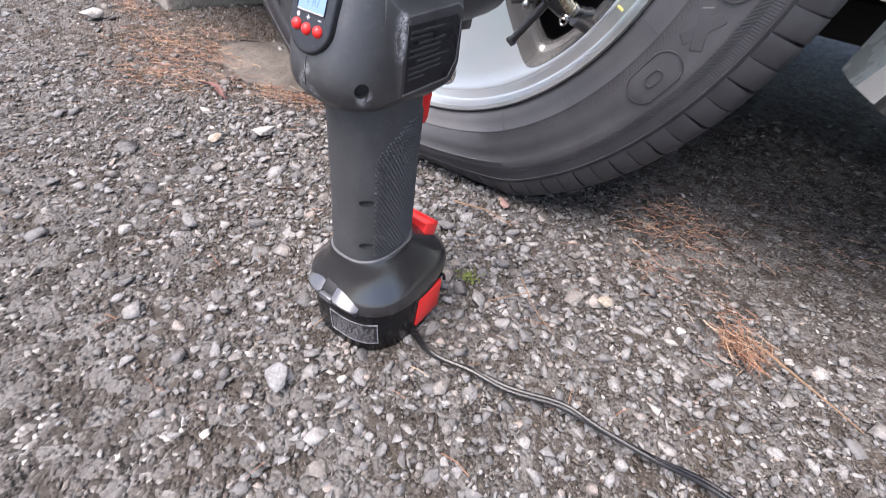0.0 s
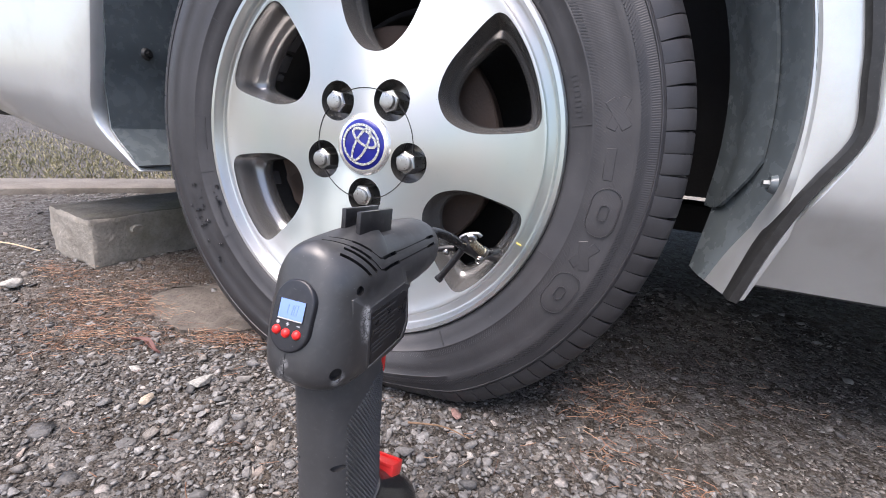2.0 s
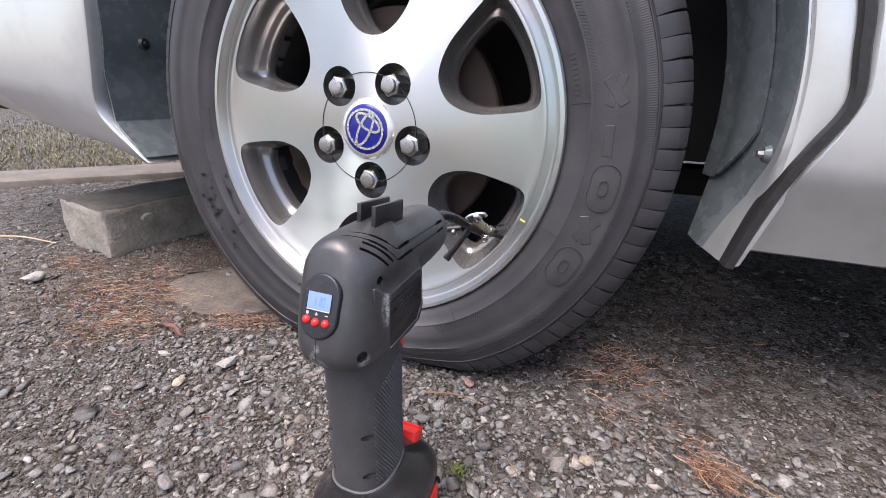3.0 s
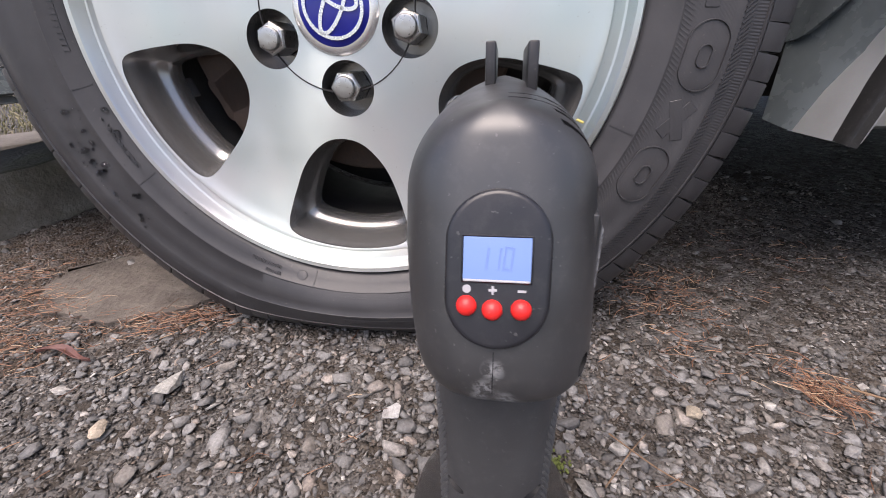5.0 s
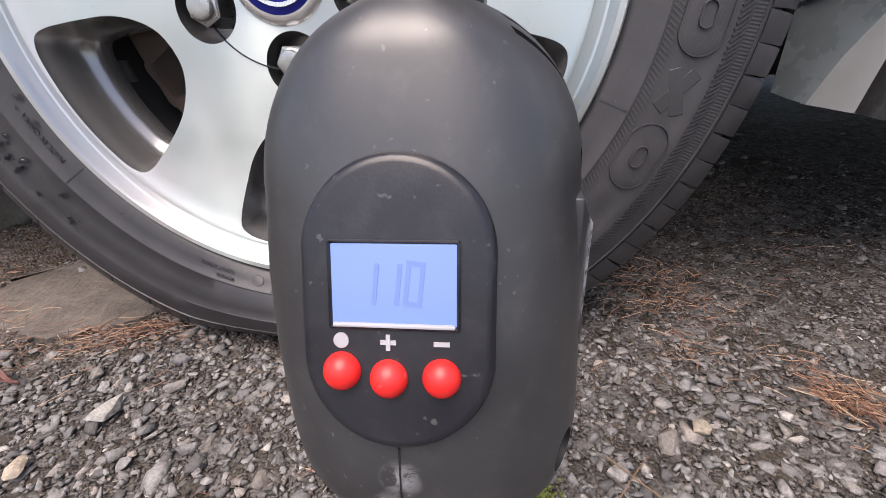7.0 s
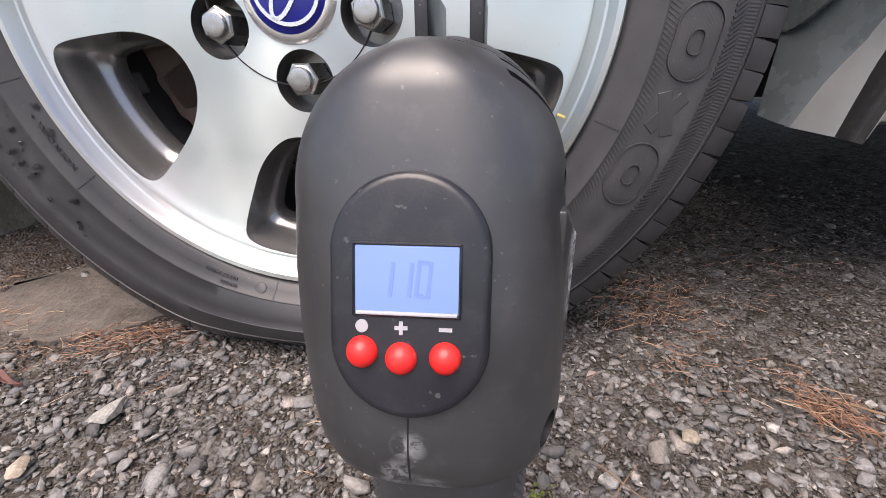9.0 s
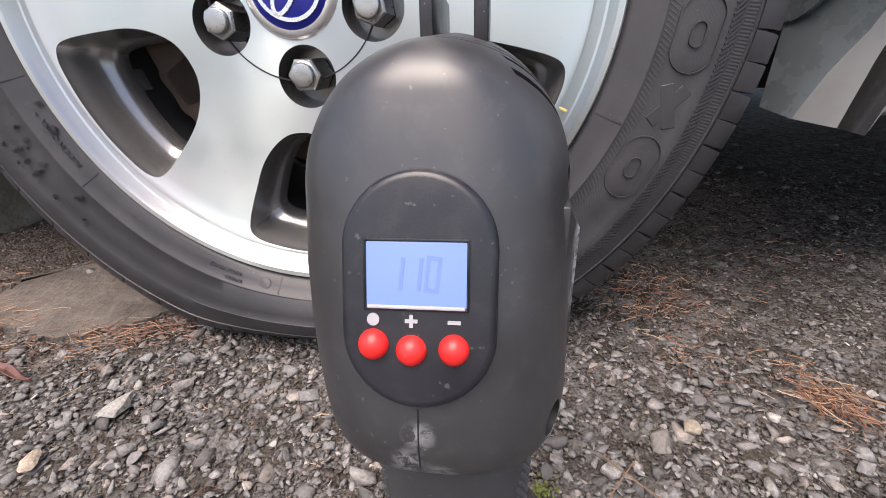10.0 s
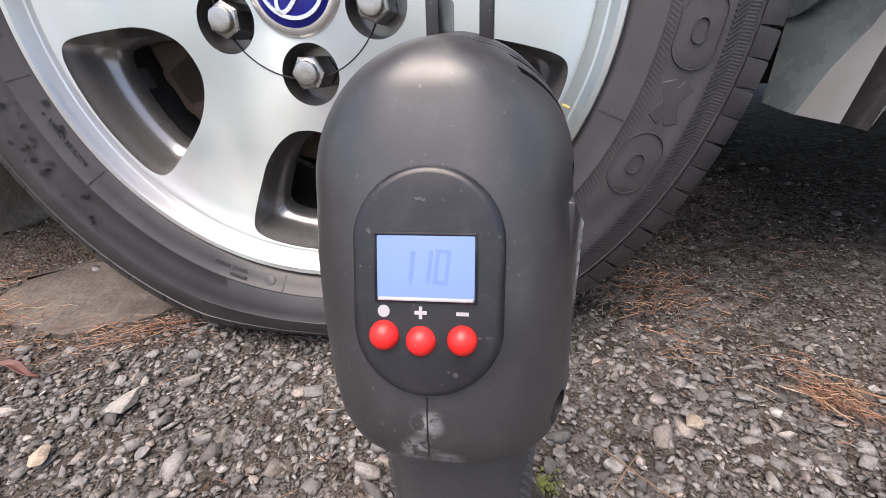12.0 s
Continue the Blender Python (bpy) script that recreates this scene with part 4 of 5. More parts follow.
def groove(points, width, depth):
    """Cutter along (angle, y) on the motor housing."""
    path = []
    for (a0, y0), (a1, y1) in zip(points, points[1:]):
        for f in np.linspace(0, 1, 9, endpoint=False):
            path.append((a0 + (a1 - a0) * f, y0 + (y1 - y0) * f))
    path.append(points[-1])
    spots = []
    for a, y in path:
        cz, r = motor_at(y)
        r = max(r, 0.0243 if y < -0.215 else 0.0)
        out = Vector((math.cos(radians(a)), 0, math.sin(radians(a))))
        spots.append((Vector((MX, y, cz)) + out * r, out))
    rings = []
    for i, (p, out) in enumerate(spots):
        d = (spots[min(i + 1, len(spots) - 1)][0] - spots[max(i - 1, 0)][0]).normalized()
        side = d.cross(out).normalized() * width / 2
        rings.append([p - out * depth - side, p + out * 0.002 - side, p + out * 0.002 + side, p - out * depth + side])
    return dark(loft(rings))


def hole(c, r, axis, depth=0.004, squeeze=1.0):
    bm = bmesh.new()
    q = Vector((0, 0, 1)).rotation_difference(Vector(axis).normalized()).to_matrix().to_4x4()
    bmesh.ops.create_cone(bm, cap_ends=True, segments=28, radius1=r * 0.9, radius2=r, depth=depth * 2, matrix=Matrix.Translation(c) @ q @ Matrix.Diagonal((1, squeeze, 1, 1)))
    return dark(bm)


# cheek with a ledge along its top, for the rating plate
CHEEK_X = PX + 0.0254
CHEEK = [(-0.2268, 0.2185), (-0.187, 0.2195), (-0.1815, 0.2165), (-0.1800, 0.191), (-0.185, 0.183), (-0.2, 0.1815), (-0.2280, 0.1845)]
inner = [(-0.2350, 0.2255), (-0.186, 0.2285), (-0.1800, 0.2250), (-0.1785, 0.189), (-0.184, 0.1795), (-0.2, 0.178), (-0.2370, 0.1822)]
cheek = loft([[(PX + 0.004, y, z) for y, z in inner], [(PX + 0.0218, y, z) for y, z in inner], [(CHEEK_X - 0.0005, y, z) for y, z in CHEEK], [(CHEEK_X, -0.2055 + (y + 0.2055) * 0.985, 0.2 + (z - 0.2) * 0.98) for y, z in CHEEK]])
bmesh.ops.bevel(cheek, geom=cheek.edges[:], offset=0.0014, segments=3, affect="EDGES", profile=0.5, clamp_overlap=True)
motor = loft([barrel(y, r, motor_at(y)[0], 72) for y, r in MOTOR])
thick_slots = [[(57, -0.2315), (17, -0.2195)], [(62, -0.2265), (19, -0.2140)], [(60, -0.2217), (36, -0.2145)], [(66, -0.2172), (44, -0.2105)], [(31, -0.2040), (31.5, -0.1870)], [(32, -0.141), (32, -0.127)], [(17, -0.206), (17.5, -0.187)], [(18, -0.143), (18, -0.130)]]
thin_a = [[(88, -0.2237), (66, -0.2172)], [(44, -0.2105), (33, -0.2070), (31, -0.2040)], [(31.5, -0.1870), (32, -0.141)]]
thin_b = [[(88, -0.2297), (60, -0.2217)], [(36, -0.2145), (19, -0.2095), (17, -0.206)], [(17.5, -0.187), (18, -0.143)]]
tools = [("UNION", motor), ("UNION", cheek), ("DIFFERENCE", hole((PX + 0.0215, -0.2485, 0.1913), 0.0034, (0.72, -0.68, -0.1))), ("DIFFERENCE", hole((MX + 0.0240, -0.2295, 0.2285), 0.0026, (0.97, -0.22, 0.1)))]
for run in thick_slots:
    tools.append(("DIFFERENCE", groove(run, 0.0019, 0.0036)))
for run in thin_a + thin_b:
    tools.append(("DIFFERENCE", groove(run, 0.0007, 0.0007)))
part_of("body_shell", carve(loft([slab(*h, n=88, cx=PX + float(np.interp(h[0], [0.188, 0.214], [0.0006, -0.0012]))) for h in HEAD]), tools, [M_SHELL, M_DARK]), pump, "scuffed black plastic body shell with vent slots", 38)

part("seam", thick(strip_mesh([[(0.1198 + dx, front_y(z) - 0.0002, z) for dx in (-0.0001, 0.0001)] for z in np.linspace(0.1900, 0.2015, 12)]), 0.0002), M_PANEL, pump, "fine upright mould seam")

# hose clip on top: two upright plates
for s, y in ((-1, -0.1865), (1, -0.1893)):
    part("hose_clip", boxed((0.0028, 0.0355, 0.0135), pose(PX + 0.0005 + s * 0.0056, y, 0.2530, -6), 0.0005), M_BLACK, pump, "upright black clip plate")
part("hose_loop", tube([(PX - 0.012, -0.165, 0.236), (PX - 0.0150, -0.174, 0.2410), (PX - 0.0165, -0.186, 0.2425), (PX - 0.0175, -0.196, 0.2400), (PX - 0.0175, -0.203, 0.234)], 0.0026, 12, 8), M_CABLE, pump, "black hose stowed beside the clip")

# rating plate on the cheek
edge = [(-0.2245, 0.2150), (-0.188, 0.2150), (-0.1845, 0.2120), (-0.1845, 0.1935), (-0.190, 0.1865), (-0.2250, 0.1865)]
plate = part("rating_plate", loft([[(CHEEK_X - 0.0005, y, z) for y, z in edge], [(CHEEK_X + 0.0004, y, z) for y, z in edge]]), M_LABEL, pump, "black rating plate with faint print", sharp=30)
rng = np.random.default_rng(9)
for n in range(9):
    w = rng.uniform(0.012, 0.027)
    part("print_bar", boxed((0.0005, w, 0.0010), pose(CHEEK_X + 0.0004, -0.2235 + w / 2 + (0.006 if n in (2, 5) else 0), 0.2120 - 0.0025 * n)), M_FAINT, plate, sharp=0)
part("plate_border", boxed((0.0007, 0.0375, 0.0006), pose(CHEEK_X + 0.0003, -0.2078, 0.1858)), M_EDGE, plate)
part("plate_border", boxed((0.0007, 0.0006, 0.0185), pose(CHEEK_X + 0.0003, -0.1839, 0.2027)), M_EDGE, plate)
part("plate_border", boxed((0.0007, 0.0089, 0.0006), pose(CHEEK_X + 0.0003, -0.1868, 0.1897, 52, 0, 0)), M_EDGE, plate)

# grip, its knurled patches and holes
GRIP_P = 2.5
GRIP_X = 0.1213
GRIP = [(0.066, 0.0206, -0.2406, -0.1878), (0.09, 0.0202, -0.2405, -0.1882), (0.12, 0.0199, -0.2403, -0.1882), (0.145, 0.0200, -0.2405, -0.1880), (0.158, 0.0202, -0.2408, -0.1880), (0.1795, 0.0204, -0.2410, -0.1878)]


def grip_at(z):
    return [float(np.interp(z, [g[0] for g in GRIP], [g[k] for g in GRIP])) for k in (1, 2, 3)]


def grip_point(az, z):
    """Surface point and outward direction; az is the parameter of the outline."""
    hx, y0, y1 = grip_at(z)
    c, sn = math.cos(radians(az)), math.sin(radians(az))
    hy = (y1 - y0) / 2
    p = Vector((GRIP_X + hx * math.copysign(abs(c) ** (2 / GRIP_P), c), (y0 + y1) / 2 + hy * math.copysign(abs(sn) ** (2 / GRIP_P), sn), z))
    k = 2 - 2 / GRIP_P
    return p, Vector((math.copysign(abs(c) ** k, c) / hx, math.copysign(abs(sn) ** k, sn) / hy, 0)).normalized()


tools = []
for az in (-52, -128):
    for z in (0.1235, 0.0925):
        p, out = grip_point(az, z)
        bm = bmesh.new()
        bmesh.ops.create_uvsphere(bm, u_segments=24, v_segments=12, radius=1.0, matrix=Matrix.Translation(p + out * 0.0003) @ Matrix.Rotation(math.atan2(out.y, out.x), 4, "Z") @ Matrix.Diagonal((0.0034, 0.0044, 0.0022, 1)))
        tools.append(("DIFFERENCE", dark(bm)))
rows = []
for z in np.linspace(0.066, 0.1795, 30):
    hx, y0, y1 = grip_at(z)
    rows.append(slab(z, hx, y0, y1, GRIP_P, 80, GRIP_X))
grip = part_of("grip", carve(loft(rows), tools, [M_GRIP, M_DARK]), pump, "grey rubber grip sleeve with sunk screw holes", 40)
part("grip_ring", loft([slab(0.0790, 0.0215, -0.2414, -0.1868, 2.5, 80, GRIP_X), slab(0.0797, 0.0216, -0.2416, -0.1866, 2.5, 80, GRIP_X), slab(0.0803, 0.0211, -0.2411, -0.1873, 2.5, 80, GRIP_X)]), M_EDGE, pump, "thin grey seam ring")
sweep = [(az, grip_point(az, 0.12)[0]) for az in np.linspace(-38, 60, 200)]
arc = np.concatenate([[0.0], np.cumsum([(b[1] - a[1]).length for a, b in zip(sweep, sweep[1:])])])
for s in (0, 1):
    bm = bmesh.new()
    for i in range(44):
        z = 0.0845 + i * 0.0019
        for along in np.arange(0.0011 * (i % 2), arc[-1], 0.0022):
            az = float(np.interp(along, arc, [a for a, _ in sweep]))
            if z > 0.168 - 0.00035 * max(0, 8 - az):
                continue
            p, d = grip_point(az if s == 0 else 180 - az, z)
            q = Vector((0, 0, 1)).rotation_difference(d).to_matrix().to_4x4()
            bmesh.ops.create_cone(bm, cap_ends=False, segments=4, radius1=0.00105, radius2=0.0003, depth=0.0012, matrix=Matrix.Translation(p + d * 0.0005) @ q)
    tagged(part("knurling", bm, M_GRIP, grip, "raised diamond knurling", sharp=0), kind="stuff")
part("trigger", boxed((0.022, 0.012, 0.024), pose(PX + 0.001, -0.1845, 0.1640, -8, 0, 0), 0.004), M_RED, pump, "red trigger")
part("trigger_guard", boxed((0.016, 0.03, 0.008), pose(PX, -0.155, 0.2015, -6), 0.002), M_BLACK, pump, "black lip under the housing")

# foot and battery pack
BAT_P = 2.7
BAT = [(-0.003, 0.0340, -0.2430, -0.1610), (0.0, 0.0366, -0.2462, -0.1582), (0.004, 0.0380, -0.2478, -0.1570), (0.030, 0.0391, -0.2500, -0.1560), (0.0440, 0.0394, -0.2504, -0.1556)]
battery = part("battery_pack", loft([slab(*b, BAT_P, 80) for b in BAT]), M_GLOSS, pump, "glossy black battery pack", sharp=40)
FOOT = [(0.0443, 0.0399, -0.2510, -0.1552, 2.8), (0.0490, 0.0399, -0.2510, -0.1552, 2.8), (0.0520, 0.0394, -0.2504, -0.1558, 2.8), (0.0545, 0.0382, -0.2490, -0.1572, 2.8), (0.0585, 0.0355, -0.2468, -0.1605, 2.7), (0.0635, 0.0320, -0.2448, -0.1655, 2.6), (0.0690, 0.0284, -0.2428, -0.1725, 2.5), (0.0740, 0.0250, -0.2425, -0.1795, 2.5), (0.0780, 0.0226, -0.2417, -0.1852, 2.5), (0.0792, 0.0217, -0.2413, -0.1868, 2.5)]
part("foot", loft([slab(*f, n=80) for f in FOOT]), M_FOOT, pump, "black plastic foot over the battery", sharp=60)


def pack_y(x, z, rows=BAT, p=BAT_P):
    hx, y0, y1 = (float(np.interp(z, [b[0] for b in rows], [b[k] for b in rows])) for k in (1, 2, 3))
    return (y0 + y1) / 2 - (y1 - y0) / 2 * (1 - min(abs(x - PX) / hx, 0.999) ** p) ** (1 / p)


# catch: two wings with sloping tops, between them a dark box as slot shade
for x0, x1, lo, side in ((0.0935, 0.1115, 0.0465, -1), (0.1215, 0.1405, 0.0475, 1)):
    rings = []
    for f in np.linspace(0, 1, 9):
        x = x0 + (x1 - x0) * f
        y = pack_y(x, 0.045)
        end = 0.6 + 0.4 * min(1.0, 8 * f, 8 * (1 - f))
        drop = 0.0042 * (f if side > 0 else 1 - f) ** 2
        rings.append([(x, y + 0.008, 0.0572 - drop), (x, y + 0.0034, 0.0574 - drop), (x, y - 0.0046 * end, 0.0508 - drop * 0.5), (x, y - 0.0046 * end, 0.0492 - drop * 0.4), (x, y - 0.0030 * end, lo), (x, y + 0.008, lo)])
    part("catch", loft(rings), M_CATCH, pump, "shiny black catch wing", sharp=25)
part("catch", boxed((0.0110, 0.006, 0.0050), pose(0.1165, -0.2515, 0.0478), 0.0010), M_CATCH, pump)
part("catch_slot", boxed((0.0100, 0.0070, 0.0085), pose(0.1165, -0.2466, 0.0532, -42), 0.0006), M_DARK, pump, "dark box standing for the shaded square slot")
bm = bmesh.new()
bmesh.ops.create_cone(bm, cap_ends=True, segments=16, radius1=0.0018, radius2=0.0015, depth=0.0014, matrix=pose(0.1375, pack_y(0.1375, 0.0425) - 0.0003, 0.0425, 90))
part("catch_pin", bm, M_BLACK, pump)


def on_battery(x0, x1, z0, z1, out, nx=12):
    """A thin sheet that follows the front of the pack."""
    return thick(strip_mesh([[(x, pack_y(x, z) - out, z) for x in np.linspace(x0, x1, nx)] for z in (z0, (z0 + z1) / 2, z1)]), 0.0003)


LX0, LX1, LZ0, LZ1 = 0.1165, 0.1505, 0.0130, 0.0345
label = part("battery_label", on_battery(LX0, LX1, LZ0, LZ1, 0.0004), M_LABEL, pump, "black warning label with pale print")
for x0, x1, z0, z1 in ((LX0, LX1, LZ1 - 0.0003, LZ1), (LX0, LX1, LZ0, LZ0 + 0.0003), (LX0, LX0 + 0.0003, LZ0, LZ1), (LX1 - 0.0003, LX1, LZ0, LZ1)):
    part("label_border", on_battery(x0, x1, z0, z1, 0.0007), M_PRINT, label, sharp=0)
rng = np.random.default_rng(12)
for n in range(9):
    z = LZ1 - 0.0028 - 0.0021 * n
    x = LX0 + (0.008 if n == 0 else 0.0018)
    while x < LX1 - (0.012 if n == 0 else 0.003):
        w = rng.uniform(0.0012, 0.0045)
        h = 0.0011 if n == 0 else 0.0006
        part("print_bar", on_battery(x, min(x + w, LX1 - 0.0016), z - h / 2, z + h / 2, 0.0007, 4), M_DIM, label, sharp=0)
        x += w + rng.uniform(0.0006, 0.0016)
for s in (-1, 1):
    arch = [(-0.2150, 0.003), (-0.2158, 0.034), (-0.2130, 0.0415), (-0.2060, 0.0448), (-0.1860, 0.0448), (-0.1785, 0.0415), (-0.1755, 0.034), (-0.1760, 0.003)]
    part("release_frame", tube([(PX + s * 0.0384, y, z) for y, z in arch[1:-1]], 0.0012, 10, 6), M_GLOSS, battery, "raised frame round the button")
    part("release_button", boxed((0.0050, 0.0285, 0.0290), pose(PX + s * 0.0378, -0.1955, 0.0255, 0, 0, 0), 0.0020), M_RED, battery, "red battery release button")
bm = boxed((0.036, 0.017, 0.014), pose(PX + 0.001, -0.1725, 0.0680, -24, 0, 0), 0.0015)
lens = part("lamp_lens", bm, M_RED, pump, "red lens on the back of the foot")
for y, z in ((-0.1675, 0.0750), (-0.1775, 0.0775)):
    part("lens_ridge", boxed((0.034, 0.0022, 0.0026), pose(PX + 0.001, y, z - 0.0012, -24, 0, 0), 0.0008), M_RED, lens)

# display panel on the sloping front
TILT = -20.5
FACE_M = Matrix.Translation((0.1201, front_y(0.2178) - 0.0001, 0.2178)) @ Matrix.Rotation(radians(TILT), 4, "X") @ Matrix.Diagonal((1.0, 1, 1.02, 1))


def plate_outline(hx, hz, n=48):
    """Upright rounded oval in the plane of the display."""
    return [(hx * math.cos(t), math.copysign(hz - hx, math.sin(t)) * (abs(math.sin(t)) > 1e-6) + hx * math.sin(t)) for t in np.linspace(0.02, 2 * math.pi + 0.02, n, endpoint=False)]


def oval_plate(hx, hz, steps):
    return loft([[(x * s, y, z * (hz - hx + hx * s) / hz) for x, z in plate_outline(hx, hz)] for y, s in steps])


def moved(m, bm):
    bm.transform(m)
    return bm


def put(bm):
    return moved(FACE_M, bm)


panel = part("display_panel", put(moved(Matrix.Translation((0, 0, 0.0009)), oval_plate(0.0108, 0.0165, [(0.006, 1.05), (-0.0002, 1.045), (-0.0009, 1.02), (-0.0012, 0.985), (-0.0013, 0.93), (-0.0013, 0.5)]))), M_PANEL, pump, "dark oval display panel", sharp=50)
screen = part("screen", put(boxed((0.0144, 0.0012, 0.0092), pose(-0.0002, -0.0009, 0.0034), 0.0003)), M_LCD, panel, "lit blue-white display")
bm = bmesh.new()
for dx, dz, w, h in ((-0.0002, 0.0082, 0.0150, 0.0004), (-0.0002, -0.0014, 0.0150, 0.0004), (-0.0075, 0.0034, 0.0004, 0.0100), (0.0071, 0.0034, 0.0004, 0.0100)):
    box(bm, (w, 0.0018, h), pose(dx, -0.0009, dz), 0.0002, 1)
part("screen_bezel", put(bm), M_PANEL, panel)
part("screen_edge", put(boxed((0.0140, 0.0018, 0.0005), pose(-0.0002, -0.0010, -0.0011), 0.0002)), M_PRINT, panel, "pale lower edge of the display")
for n, digit in enumerate("110"):
    at = pose(-0.0030 + n * 0.0026, -0.0016, 0.0036, 0, 6, 0)
    if digit == "1":
        bm = boxed((0.0005, 0.0002, 0.0046), at @ Matrix.Translation((0.0008, 0, 0)))
    else:
        rings = [[at @ Vector((sx * w, y, sz * h)) for sx, sz in ((-1, -1), (1, -1), (1, 1), (-1, 1))] for w, h, y in ((0.00105, 0.0025, 0.0001), (0.00105, 0.0025, -0.0001), (0.00055, 0.0020, -0.0001), (0.00055, 0.0020, 0.0001))]
        bm = loft(rings, cap=False)
    part("digit", put(bm), M_SEG, panel, sharp=0)
for n, (dx, dz) in enumerate(((-0.0064, -0.0066), (-0.0009, -0.0073), (0.0052, -0.0070))):
    bm = bmesh.new()
    bmesh.ops.create_uvsphere(bm, u_segments=28, v_segments=14, radius=1.0, matrix=Matrix.Translation((dx, -0.0012, dz)) @ Matrix.Diagonal((0.00225, 0.0022, 0.00225, 1)))
    part("button", put(bm), M_RED, panel, "round red button", sharp=180)
    bm = bmesh.new()
    if n == 0:
        bmesh.ops.create_cone(bm, cap_ends=True, segments=18, radius1=0.0009, radius2=0.0009, depth=0.0003, matrix=pose(dx, -0.00135, -0.0030, 90))
    else:
        box(bm, (0.0018, 0.0003, 0.0005), pose(dx, -0.00135, -0.0031))
        if n == 1:
            box(bm, (0.0005, 0.0004, 0.0018), pose(dx, -0.00135, -0.0031))
    part("button_mark", put(bm), M_PRINT, panel, "pale printed mark", sharp=0)

# hose and clamp-on connector
cz = motor_at(-0.112)[0]
part("hose_collar", loft([barrel(-0.113, 0.0092, cz, 24), barrel(-0.104, 0.0088, cz, 24), barrel(-0.1015, 0.0076, cz, 24), barrel(-0.1010, 0.006, cz, 24)]), M_EDGE, pump, "grey hose collar")
part("hose", tube([(PX, -0.104, cz), (0.1220, -0.0900, 0.2242), (0.1265, -0.0770, 0.2205), (0.1320, -0.0650, 0.2140), (0.1350, -0.0520, 0.2075), (0.1370, -0.0450, 0.2040)], 0.0043, 14, 8), M_CABLE, pump, "black rubber air hose")
chuck = part("connector", tube([(0.1345, -0.0480, 0.2075), (0.1385, -0.0430, 0.2035), (0.1440, -0.0330, 0.1975)], 0.0062, 18, 5), M_BLACK, pump, "black clamp-on valve connector")
part("connector_plate", tube([(0.1305, -0.0490, 0.2105), (0.1340, -0.0480, 0.2140), (0.1400, -0.0465, 0.2165), (0.1465, -0.0450, 0.2172), (0.1495, -0.0440, 0.2150)], 0.0018, 12, 6), M_CHROME, chuck, "chromed bracket")
part("connector_plate", tube([(0.1385, -0.0475, 0.2140), (0.1425, -0.0465, 0.2145), (0.1445, -0.0455, 0.2120)], 0.0028, 12, 5), M_CHROME, chuck, "chromed bracket")
part("connector_barrel", tube([(0.1415, -0.0465, 0.2100), (0.1440, -0.0440, 0.2070), (0.1480, -0.0400, 0.2025), (0.1512, -0.0365, 0.1990)], 0.0042, 18, 4), M_BRASS, chuck, "plated brass barrel")
part("connector_barrel", tube([(0.1500, -0.0378, 0.2003), (0.1520, -0.0356, 0.1982)], 0.0052, 18, 1), M_CHROME, chuck, "knurled chrome nut")
part("connector_spring", tube([(0.1487 + 0.0026 * math.cos(t), -0.0425, 0.1925 + 0.0030 * math.sin(t)) for t in np.linspace(0, 6.2, 30)], 0.0008, 6, 1), M_CHROME, chuck, "steel ring")
part("connector_spring", tube([(0.1500 - 0.0006 * t + 0.0042 * math.cos(t * 3), -0.0385 + 0.0042 * math.sin(t * 3), 0.1975 - 0.001 * t) for t in np.linspace(0, 5, 60)], 0.0007, 6, 1), M_CHROME, chuck, "steel spring")
part("valve_neck", tube([(0.1520, -0.0350, 0.1985), (0.1550, -0.0270, 0.1975), (0.1580, -0.0150, 0.1965)], 0.0040, 14, 4), M_CABLE, chuck, "black rubber sleeve on the valve")
part("lever", tube([(0.1360, -0.0465, 0.2045), (0.1285, -0.0475, 0.1920), (0.1205, -0.0480, 0.1795), (0.1145, -0.0480, 0.1705)], 0.0031, 12, 5), M_BLACK, chuck, "black clamp lever")
part("lever_tip", boxed((0.0075, 0.0062, 0.0040), pose(0.1143, -0.0480, 0.1702, 0, 33, 0), 0.0012), M_BLACK, chuck)
part("lever", tube([(0.1265, -0.0470, 0.2015), (0.1180, -0.0480, 0.2000), (0.1085, -0.0490, 0.1975)], 0.0027, 12, 5), M_BLACK, chuck, "black clamp lever")
bm = bmesh.new()
bmesh.ops.create_uvsphere(bm, u_segments=16, v_segments=10, radius=0.0029, matrix=Matrix.Translation((0.1203, -0.0505, 0.1975)))
part("pivot_pin", bm, M_CHROME, chuck, "steel pivot pin", sharp=180)

# settle it on the uneven ground
pump.matrix_basis = WORLD[pump] @ Matrix.Translation((0, -0.0028, -0.002))

# ---- power lead on the ground ----
lead = thing("power_lead", (0.2, -0.215, 0), "black twin power lead lying on the gravel", "cable")
route = [(0.149, -0.206, 0.006), (0.16, -0.214, 0.0055), (0.184, -0.2225, 0.007), (0.212, -0.2175, 0.009), (0.24, -0.213, 0.008), (0.274, -0.2015, 0.009), (0.3, -0.2005, 0.0085), (0.335, -0.198, 0.009), (0.373, -0.192, 0.008), (0.43, -0.2, 0.008), (0.5, -0.22, 0.008)]
for s in (-1, 1):
    part("lead_core", tube([(x, y + s * 0.0013 * math.cos(i * 0.8), z + 0.0009 * s * math.sin(i * 0.8)) for i, (x, y, z) in enumerate(route)], 0.0017, 10, 10), M_CABLE, lead)

